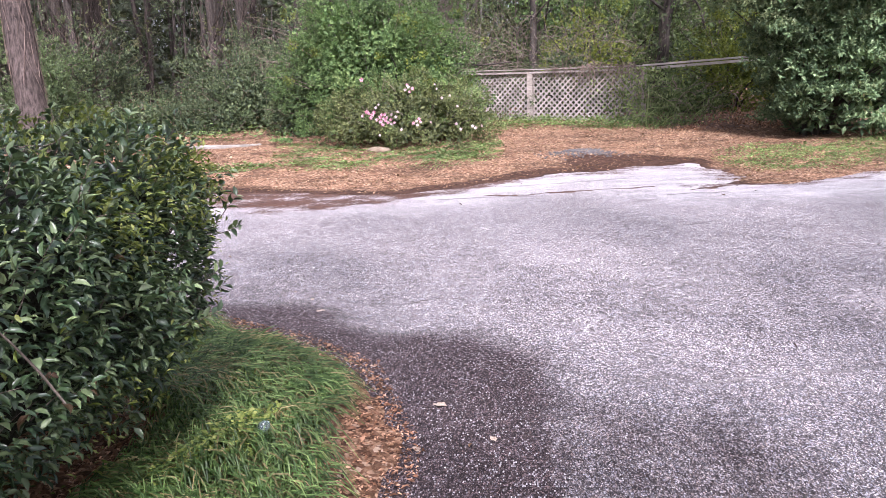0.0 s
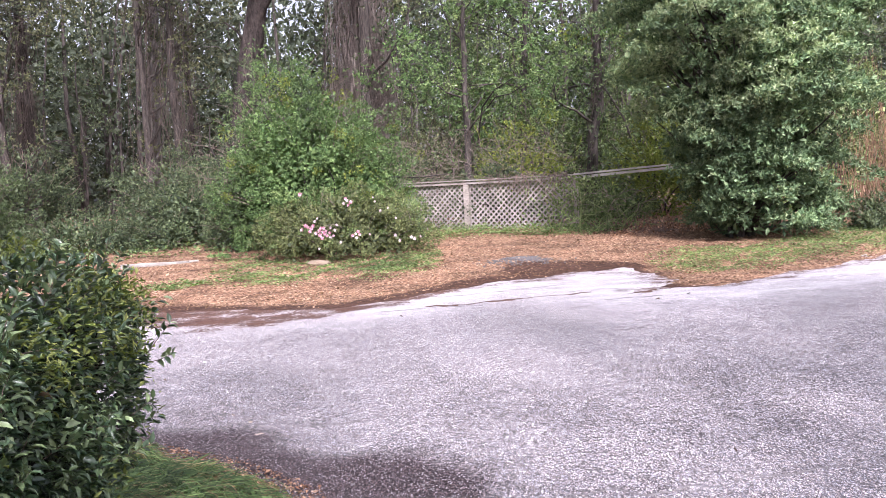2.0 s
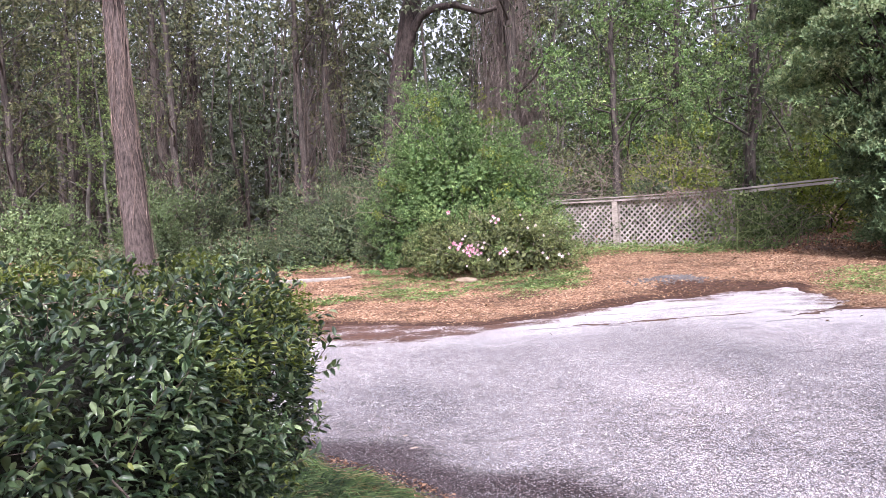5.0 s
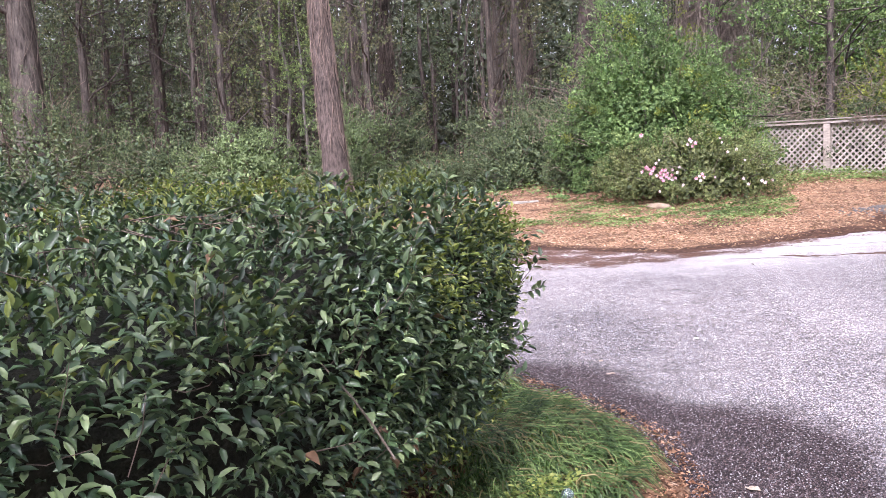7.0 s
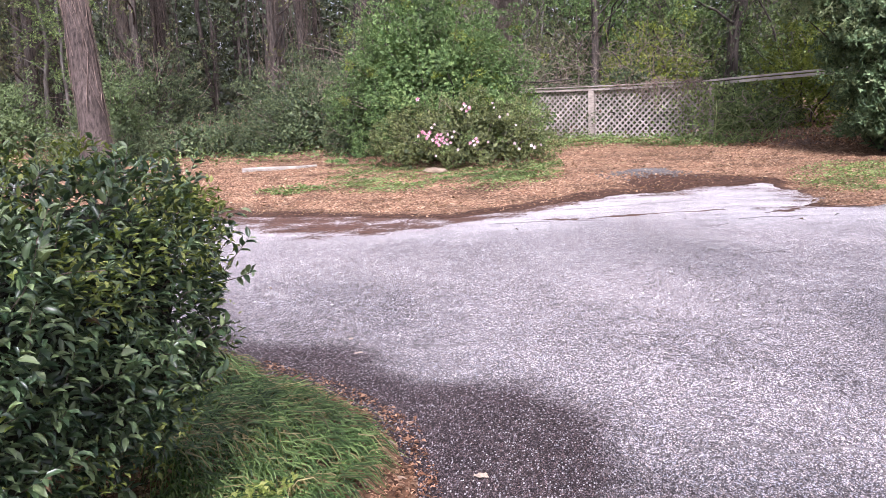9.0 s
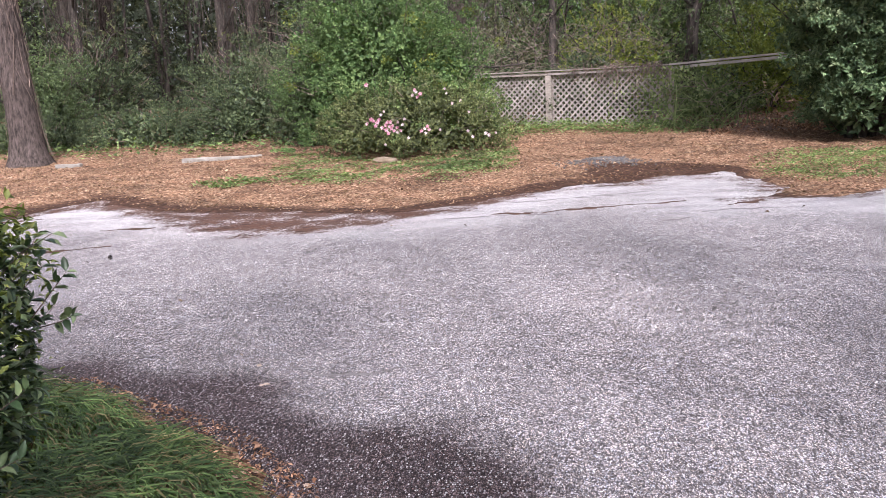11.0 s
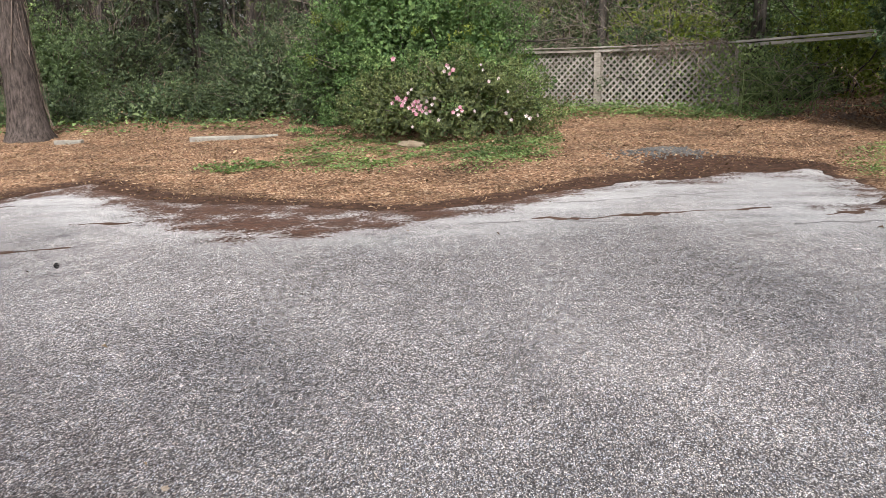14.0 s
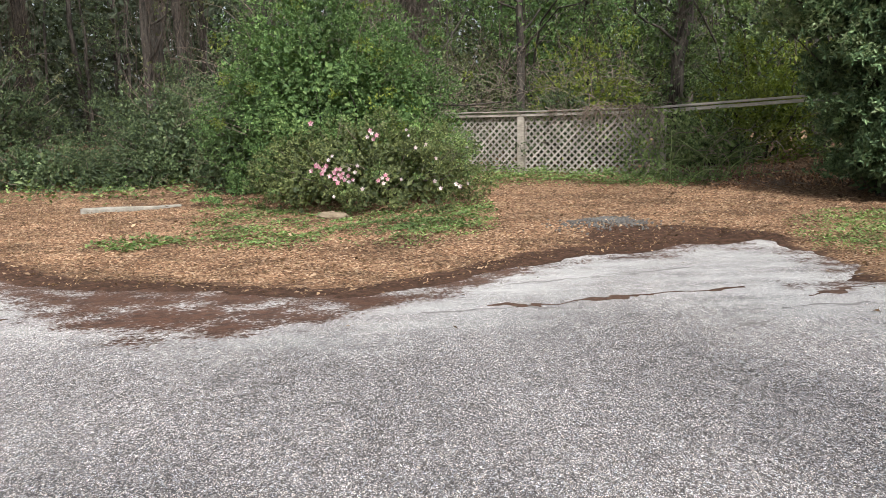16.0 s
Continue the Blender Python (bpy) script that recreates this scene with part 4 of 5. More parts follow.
def bank_test(x, y):
    d = road_depth(x, y)
    g = np.max([signed(x, y, w) for w in WEEDS], axis=0)
    return smoothstep(-0.05, -0.4, d) * np.where(g > 0.2, 0.25, 1.0) * (0.45 + 0.55 * (ripple(x, y, 1.9, 5.0) > -0.3))


x, y = scatter(56000, bank_test, (-13, 9, 8.5, 19), 71)
tagged(new("leaf_litter", litter_mesh(x, y, 72, 0.052)), "orange-brown fallen leaves strewn over the bank", "leaf litter", kind="stuff")
x, y = scatter(44000, lambda x, y: ((signed(x, y, BED) > -0.04) & (signed(x, y, GRASS) < 0.05)) * 0.95 + 0.0 * x, (-1.8, 0.4, -2.5, 3.2), 73)
tagged(new("leaf_litter", litter_mesh(x, y, 74, 0.024, 0.01, True, M_RUSSET)), "russet dead leaves gathered along the grass edge", "leaf litter", kind="stuff")
x, y = scatter(160, lambda x, y: (road_depth(x, y) > 0.1) * np.exp(-np.maximum(0, road_depth(x, y)) / 1.3), (-6, 6, 0, 12), 75)
tagged(new("leaf_litter", litter_mesh(x, y, 76, 0.05, 0.008, True)), "stray brown leaves lying on the asphalt", "leaf litter", kind="stuff")


def weed_mesh(x, y, seed, size, tall):
    r = np.random.default_rng(seed)
    n = len(x)
    a = r.uniform(0, 6.28, n)
    z = ground_z(x, y) + r.uniform(0.01, tall, n) * (0.5 + 0.5 * ripple(x, y, 3.7))
    z = np.maximum(z, ground_z(x, y) + 0.01)
    along = np.stack([np.cos(a), np.sin(a), r.normal(0.25, 0.3, n)], -1)
    up = unit(np.stack([r.normal(0, 0.3, n), r.normal(0, 0.3, n), np.ones(n)], -1))
    l = size * r.uniform(0.5, 1.3, n)
    v, f = leaf_arrays(np.stack([x, y, z], -1), along, up, l, l * r.uniform(0.4, 0.8, n), "far")
    return mesh_np("weeds", v, f, [M_WEED])


for k, (n, size, tall, label) in enumerate(((19000, 0.05, 0.06, "low green weeds creeping before the azalea"), (1300, 0.07, 0.09, "small tuft of green weeds in the litter"),
                                            (12000, 0.062, 0.26, "green ground cover along the lattice fence"), (42000, 0.042, 0.09, "green ground cover under the broad evergreen"),
                                            (13000, 0.1, 0.35, "tangled green undergrowth on the woodland floor"), (5200, 0.05, 0.08, "bright green weeds beside the azalea's foot"))):
    poly = WEEDS[k]
    pts = np.array(poly)
    lo, hi = pts.min(0), pts.max(0)
    if k == 3:
        hi = np.array([14, 17])
    if k == 4:
        lo, hi = np.array([-22, 16.5]), np.array([9, 22])
    x, y = scatter(n * 2, lambda x, y: smoothstep(-0.45, 0.55, signed(x, y, poly)) * np.clip((0.36 if k < 2 else 0.9 if k == 3 else 0.55 if k == 2 else 0.4) + 0.4 * ripple(x, y, 1.9, k) + 0.55 * ripple(x, y, 6.3, k + 2) + 0.3 * ripple(x, y, 17.0, k), 0.03, 1) * smoothstep(0.05, -0.2, road_depth(x, y)), (lo[0], hi[0], lo[1], hi[1]), 80 + k)
    tagged(new("weeds", weed_mesh(x, y, 90 + k, size, tall)), label, "weeds", kind="stuff")

# ---- lattice fence ----
FENCE = [(-1.0, 20.75), (1.5, 19.5), (4.14, 18.15), (6.5, 17.0), (9.0, 15.9)]
RAIL_Z = [1.92, 1.9, 1.9, 2.02, 2.15]
fence = thing("fence", (0, 0, 0), label="weathered grey wooden fence with diagonal lattice and a top rail", category="fence")


def box_bm(lo, hi, m=None, bevel=0.004):
    bm = bmesh.new()
    bmesh.ops.create_cube(bm, size=1)
    for v in bm.verts:
        v.co = Vector([lo[i] + (hi[i] - lo[i]) * (v.co[i] + 0.5) for i in range(3)])
    if bevel:
        bmesh.ops.bevel(bm, geom=bm.edges[:], offset=bevel, segments=1, affect="EDGES")
    if m is not None:
        bm.transform(m)
    return bm


for i, (x, y) in enumerate(FENCE[:3]):
    gz = on_ground(x, y)[2]
    w = 0.075 if i < 2 else 0.05
    top = (1.93, 1.93, 1.88, 2.0)[i]
    part("post", box_bm((-w, -w, gz - 0.2), (w, w, top), pose(x, y, 0, 0, 0, -27)), M_POST, fence)
for i in range(4):
    (x0, y0), (x1, y1) = FENCE[i], FENCE[i + 1]
    l = math.hypot(x1 - x0, y1 - y0)
    ang = math.degrees(math.atan2(y1 - y0, x1 - x0))
    tilt = -math.degrees(math.atan2(RAIL_Z[i + 1] - RAIL_Z[i], l))
    m = pose(x0, y0, RAIL_Z[i], 0, 0, ang) @ pose(0, 0, 0, 0, tilt, 0)
    wood = M_POST if i == 0 else M_FENCE if i == 1 else M_RAIL
    part("rail", box_bm((0.01, -0.085, -0.085), (l - 0.01, -0.045, -0.025), m), wood, fence)
    part("cap_board", box_bm((-0.02, -0.12, 0.003), (l + 0.015, 0.05, 0.03 if i < 2 else 0.042), m), wood, fence)
for i in range(2):
    (x0, y0), (x1, y1) = FENCE[i], FENCE[i + 1]
    l = math.hypot(x1 - x0, y1 - y0) - 0.15
    m = pose(x0, y0, 0, 0, 0, math.degrees(math.atan2(y1 - y0, x1 - x0))) @ pose(0.075, 0, 0)
    zb, zt = 0.63, 1.82
    hgt = zt - zb
    for side in (1, -1):
        c = -hgt
        while c < l:
            # a slat runs from (c, zb) to (c + hgt, zt), cut to the panel
            a0, a1 = max(c, 0.0), min(c + hgt, l)
            if a1 - a0 > 0.05:
                pa = (a0, zb + (a0 - c)) if side > 0 else (a0, zt - (a0 - c))
                pb = (a1, zb + (a1 - c)) if side > 0 else (a1, zt - (a1 - c))
                ln = math.hypot(pb[0] - pa[0], pb[1] - pa[1])
                y0s = -0.008 if side > 0 else 0.001
                mm = m @ pose(pa[0], 0, pa[1]) @ pose(0, 0, 0, 0, -45 * side, 0)
                part("slat", box_bm((0, y0s, -0.02), (ln, y0s + 0.007, 0.02), mm, 0), M_FENCE, fence)
            c += 0.148

# ---- slabs at the edge of the wood ----
for pts, w, label in (([(-6.3, 15.83), (-4.72, 16.27)], 0.2, "long pale concrete kerb slab in the leaves"), ([(-9.1, 15.85), (-8.55, 15.9)], 0.13, "short broken pale kerb slab half buried")):
    (x0, y0), (x1, y1) = pts
    l = math.hypot(x1 - x0, y1 - y0)
    z = on_ground((x0 + x1) / 2, (y0 + y1) / 2)[2]
    slab = thing("kerb_slab", (x0, y0, z), label=label, category="kerb")
    bm = box_bm((0, -w / 2, -0.05), (l, w / 2, 0.065), pose(0, 0, 0, 0, 0, math.degrees(math.atan2(y1 - y0, x1 - x0))), 0.012)
    bmesh.ops.subdivide_edges(bm, edges=bm.edges[:], cuts=3, use_grid_fill=True)
    for v in bm.verts:
        v.co += Vector(noise.noise_vector(v.co * 6)) * 0.02
    part("slab", bm, M_STONE, slab)

# ---- azalea with blossom and the tall shrub behind it ----
shrub("shrub", on_ground(-2.45, 17.5, 0.03), (2.05, 1.5, 4.5), M_SHRUB, 0.056, 38000, 101, "tall bushy shrub with bright green leaves behind the azalea", per=120, clump=0.18, extra=(M_YELLOW, 3200, 0.1), thick=0.24, amount=0.2, lumps=7.0)
shrub("shrub", on_ground(-1.0, 17.4, 0.03), (1.25, 1.1, 2.9), M_SHRUB, 0.056, 17000, 105, "lower green shrub leaning against the tall one", per=100, clump=0.16, extra=(M_YELLOW, 1400, 0.1), thick=0.24, amount=0.18)
shrub("shrub", on_ground(-4.0, 18.2, 0.03), (1.05, 0.8, 2.0), M_BRAMBLE, 0.062, 6500, 107, "dark green shrub behind the azalea", per=20, clump=0.12, thick=0.35, amount=0.18)
azalea = shrub("azalea_bush", on_ground(-1.35, 15.9, 0.03), (2.05, 1.35, 1.5), M_AZALEA, 0.055, 17000, 111, "broad olive-green azalea bush with pink and white blossom", "azalea", per=60, clump=0.11, extra=(M_LIGHT, 3000, 0.0), thick=0.25, amount=0.1, lumps=8.0)


def blossom(place, facing, material, seed, size):
    r = np.random.default_rng(seed)
    b = Bundle()
    f = unit(np.array(facing, float))
    u = unit(np.cross(f, (0.3, 0.2, 1)))
    w = np.cross(f, u)
    for k in range(5):
        a = k * 1.2566 + r.uniform(-0.1, 0.1)
        d = u * math.cos(a) + w * math.sin(a)
        v, fc = leaf_arrays(np.array([place]), np.array([d + f * 0.45]), np.array([f]), size, size * 0.8, "near")
        b.add(v, fc)
    return b.mesh("blossom", [material])


AZ = np.array(azalea.location)
r = np.random.default_rng(120)
spots = [(-1.97, 1.03), (-1.9, 1.0), (-1.74, 0.95), (-1.7, 1.0), (-1.83, 1.14), (-1.62, 0.88), (-1.66, 0.92), (-1.57, 0.84), (-1.78, 1.2), (-1.41, 0.95), (-1.38, 1.05), (-1.19, 1.54), (-1.1, 1.5), (-1.25, 1.48), (-0.66, 1.58), (-1.51, 0.81),
         (-1.75, 0.59), (-1.0, 0.86), (-0.95, 0.9), (-0.72, 0.83), (-0.98, 0.78), (-0.21, 0.78), (0.12, 0.72), (0.18, 0.68), (0.3, 0.72), (-2.24, 1.71), (-0.34, 1.34), (-0.19, 1.13), (-0.61, 1.49), (-0.12, 0.67), (-1.3, 0.7), (-0.5, 1.3), (-2.1, 0.98), (-1.5, 1.0)]
spots += [(-2.02, 1.06), (-1.93, 0.94), (-1.86, 1.05), (-1.8, 0.9), (-1.72, 0.86), (-1.64, 1.0), (-1.6, 0.94), (-1.52, 0.9), (-1.68, 0.8), (-1.45, 0.84), (-1.06, 0.82), (-0.92, 0.84), (-1.22, 1.58), (-1.15, 1.44)]
pinks = {0, 1, 2, 3, 5, 6, 7, 12, 18, 32, 25} | set(range(34, 48))
for k, (x, z) in enumerate(spots):
    x2, z2 = (x - AZ[0]) / 2.05, (z - AZ[2] - 0.3) / 1.2
    front = AZ[1] - 1.38 * math.sqrt(max(0.05, 1 - x2 * x2 - z2 * z2))
    child("blossom", blossom(Vector((x, front - 0.1, z)) - azalea.location, (r.normal(0, 0.3), -1, 0.3), M_PINK if k in pinks else M_WHITE, 130 + k, r.uniform(0.034, 0.056) if k in pinks else r.uniform(0.028, 0.042)), azalea,
          "pink azalea blossom" if k in pinks else "white azalea blossom")

# ---- broad evergreen beside the clearing ----
ever = thing("tree", on_ground(7.0, 14.9, 0.05), label="broad multi-stemmed evergreen tree with pale leaf tips down to the ground", category="tree")
r = np.random.default_rng(140)
b, s = Bundle(), Bundle()
EV_Z = [0.0, 0.6, 1.1, 2.1, 3.0, 4.0, 5.5, 6.8, 7.8, 8.6]
EV_LEFT = [0.7, 0.85, 0.95, 1.45, 2.2, 2.75, 2.9, 2.5, 1.6, 0.6]
EV_RIGHT = [2.1, 2.3, 2.3, 2.4, 2.5, 2.7, 2.9, 2.4, 1.6, 0.6]


def ever_edge(z, a):
    """The crown's reach at a height and bearing."""
    side = 0.5 + 0.5 * np.cos(a)
    wide = np.interp(z, EV_Z, EV_LEFT) * (1 - side) + np.interp(z, EV_Z, EV_RIGHT) * side
    return wide * (1 - 0.12 * np.abs(np.sin(a))) * (1 + 0.1 * np.sin(a * 3 + z * 1.7) + 0.08 * np.sin(a * 5 - z * 2.9))


sprays = []
for k in range(410):
    z = r.uniform(0.25, 8.3) if k < 290 else r.uniform(1.4, 5.5)
    a = r.uniform(0, 6.28) if k % 3 and k < 290 else r.uniform(2.9, 6.0)
    q = r.uniform(0.72, 1.0) if k % 4 else r.uniform(0.4, 0.7)
    e = float(ever_edge(np.array(z), np.array(a))) * q
    sprays.append((e * math.cos(a), e * math.sin(a), z, a, q, r.uniform(0.3, 0.58)))
tilt = r.normal(0, 0.16, (len(sprays), 2))
for k, (x, y, z, a, q, c) in enumerate(sprays):
    m = int(120 * c * c / 0.2 * 0.62)
    d = unit(r.normal(size=(m, 3)))
    d[:, 2] = np.where(d[:, 2] < -0.15, -d[:, 2] * 0.6, d[:, 2])
    layer = 1 - 0.5 * r.uniform(0, 1, m) ** 1.5
    p = d * np.array([c, c, c * 0.58]) * layer[:, None]
    p[:, 2] += p[:, 0] * tilt[k, 0] + p[:, 1] * tilt[k, 1]
    p = p * (1 + 0.22 * np.sin(d[:, :1] * 5 + k) * np.sin(d[:, 1:2] * 6 + 2 * k)) + np.array([x, y, z])
    p[:, 2] -= 0.22 * np.hypot(d[:, 0], d[:, 1]) * c
    p[:, 2] = np.maximum(p[:, 2], 0.05)
    out = unit(d * np.array([1, 1, 0.5]) + np.array([0.4 * math.cos(a), 0.4 * math.sin(a), 0.1]))
    # own pale tips, crowded onto upper, outer and left sprays as painted light
    pale_lit = (d[:, 2] > 0.1) & (r.uniform(0, 1, m) < (0.7 if (q > 0.7 and k % 5 < (4 if math.cos(a) < 0.1 else 2) and z > 2.2) else 0.16 if z > 2.2 else 0.05))
    for pick, size, index in ((~pale_lit, 0.095, 0), (pale_lit, 0.085, 1)):
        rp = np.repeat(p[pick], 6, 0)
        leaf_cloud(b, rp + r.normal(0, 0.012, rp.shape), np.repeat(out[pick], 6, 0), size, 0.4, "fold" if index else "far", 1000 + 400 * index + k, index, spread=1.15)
n = 7000
z, a = r.uniform(0.15, 8.0, n), r.uniform(0, 6.28, n)
e = ever_edge(z, a) * r.uniform(0.2, 0.72, n)
ip = np.stack([e * np.cos(a), e * np.sin(a), z], -1)
leaf_cloud(b, ip, unit(np.stack([np.cos(a), np.sin(a), 0.3 + 0 * a], -1)), 0.19, 0.5, "far", 330)
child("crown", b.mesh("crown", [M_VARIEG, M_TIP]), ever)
for k in range(11):
    a = r.uniform(0, 6.28)
    base = (0.22 * math.cos(a), 0.22 * math.sin(a), -0.05)
    st = Bundle()
    twigs(st, [base], [(0.16 * math.cos(a), 0.16 * math.sin(a), 1)], r.uniform(3.5, 5.0), r.uniform(0.03, 0.06), 250 + k, 9, -0.12, sides=6, bend=0.12)
    child("stem", st.mesh("stem", [M_BARK], True), ever)
for k, (x, y, z, a, q, c) in enumerate(sprays[::2]):
    start = np.array([0.15 * x, 0.15 * y, max(0.2, z - 1.2)])
    end = np.array([x, y, z])
    s.add(*tube_arrays([start, start * 0.5 + end * 0.5 + r.normal(0, 0.1, 3) - np.array([0, 0, 0.08]), end], [0.024, 0.016, 0.006], 4))
tagged(child("branch_growth", s.mesh("branch_growth", [M_BARK], True), ever), kind="stuff")

# ---- trees of the wood that stand out ----
tree("pine_tree", on_ground(-10.08, 16.55, 0.05), 14, 0.34, 301, "big pine trunk with reddish flaky bark and clinging dead vines", M_PINE, M_WOODS, (9, 14, 3.0), 2500, 0.16, (-0.042, 0.0), 8, 55, vine_spread=0.03, sway=0.008, vine_size=0.6, vine_wind=0.7)
tree("tree", on_ground(-24.95, 20.5, 0.05), 17, 0.62, 302, "thick grey-brown trunk at the edge of the wood", M_BARK, M_WOODS, (8, 15, 3.5), 4500, 0.15, (0.004, 0), 8, 40, vine_spread=0.1, sway=0.01)
tree("tree", on_ground(-19.3, 39.6, 0.05), 17, 0.38, 303, "tall brown trunk wrapped in dead vines", M_TRUNK, M_WOODS, (9, 17, 3.5), 5000, 0.15, (0.0, 0), 8, 80, vine_spread=0.6, sway=0.03, canopy=2600)
tree("tree", on_ground(-19.4, 36.0, 0.05), 16, 0.34, 304, "brown trunk hung with dead vines", M_BARK, M_WOODS, (8, 16, 3.2), 5000, 0.15, (-0.03, 0), 8, 50, vine_spread=0.8, canopy=2600)
tree("tree", on_ground(-31.4, 35.0, 0.05), 16, 0.4, 305, "dark trunk deep in the wood", M_BARK, M_WOODS, (7, 16, 3.5), 5000, 0.15, (0, 0), 8, 30, canopy=2600)
tree("tree", on_ground(-26.3, 38.0, 0.05), 16, 0.24, 306, "slender pale-grey trunk in the wood", M_PALE, M_WOODS, (7, 16, 3.0), 4500, 0.15, (-0.02, 0), 8, 0, canopy=2600)
tree("tree", on_ground(-11.2, 34.0, 0.05), 18, 0.3, 307, "pale grey trunk rising through the wood", M_PALE, M_WOODS, (9, 18, 3.2), 4500, 0.15, (0.0, 0), 8, 30, canopy=2600)
tree("tree", on_ground(-9.7, 32.0, 0.05), 15, 0.2, 308, "trunk hidden under a curtain of brown vines", M_BARK, M_DRYLEAF, (8, 15, 2.4), 1600, 0.16, (0.0, 0), 7, 70, vine_spread=0.9, canopy=2600)
tree("oak_tree", on_ground(-6.35, 26.0, 0.05), 17, 0.46, 309, "dark oak trunk with a heavy bending limb", M_DARK, M_WOODS, (11, 16, 4.0), 2600, 0.18, (0.19, 0), 6, 4, sway=0.008, vine_spread=0.05,
     fork=[([(1.3, -0.1, 6.7), (1.55, -0.2, 7.3), (1.9, -0.3, 7.8), (2.35, -0.3, 8.05), (3.1, -0.3, 8.1), (3.6, -0.3, 7.9), (4.0, -0.3, 7.75), (4.5, -0.3, 7.85)], 0.17), ([(3.1, -0.3, 8.1), (3.5, -0.3, 8.3), (4.2, -0.2, 8.35)], 0.06), ([(1.0, 0.1, 6.0), (0.7, -0.3, 6.6), (0.3, -0.4, 6.9)], 0.05)])
tree("tree", on_ground(-1.7, 27.0, 0.05), 14, 0.22, 310, "trunk smothered by a thick brown mass of hanging vines", M_BARK, M_DRYLEAF, (8, 14, 2.6), 1500, 0.16, (0, 0), 7, 620, vine_spread=1.15)
tree("tree", on_ground(1.6, 22.4, 0.05), 9, 0.12, 311, "slim dark tree with glossy green foliage behind the fence", M_BARK, M_SHRUB, (2.8, 9, 2.8), 16000, 0.09, (0.02, 0), 14, 12)
tree("tree", on_ground(5.15, 21.5, 0.05), 10, 0.17, 312, "dark forked trunk behind the fence rail", M_BARK, M_SHRUB, (3.4, 10, 3.0), 14000, 0.092, (0.0, 0), 13, 26, vine_leaf=500)
tree("tree", on_ground(3.6, 24.0, 0.05), 11, 0.15, 313, "leafy green tree behind the fence", M_BARK, M_LIGHT, (2.8, 11, 3.2), 15000, 0.095, (0.03, 0), 12, 20)
tree("tree", on_ground(8.5, 21.5, 0.05), 11, 0.16, 314, "yellow-green leafy tree behind the broad evergreen", M_BARK, M_YELLOW, (2.4, 11, 3.0), 9000, 0.095, (0.0, 0), 12, 20)
tree("tree", on_ground(8.4, 17.9, 0.05), 9, 0.1, 315, "young green tree leaning over the rail", M_BARK, M_LIGHT, (3.4, 9, 2.6), 10000, 0.1, (-0.24, 0.06), 11, 8)

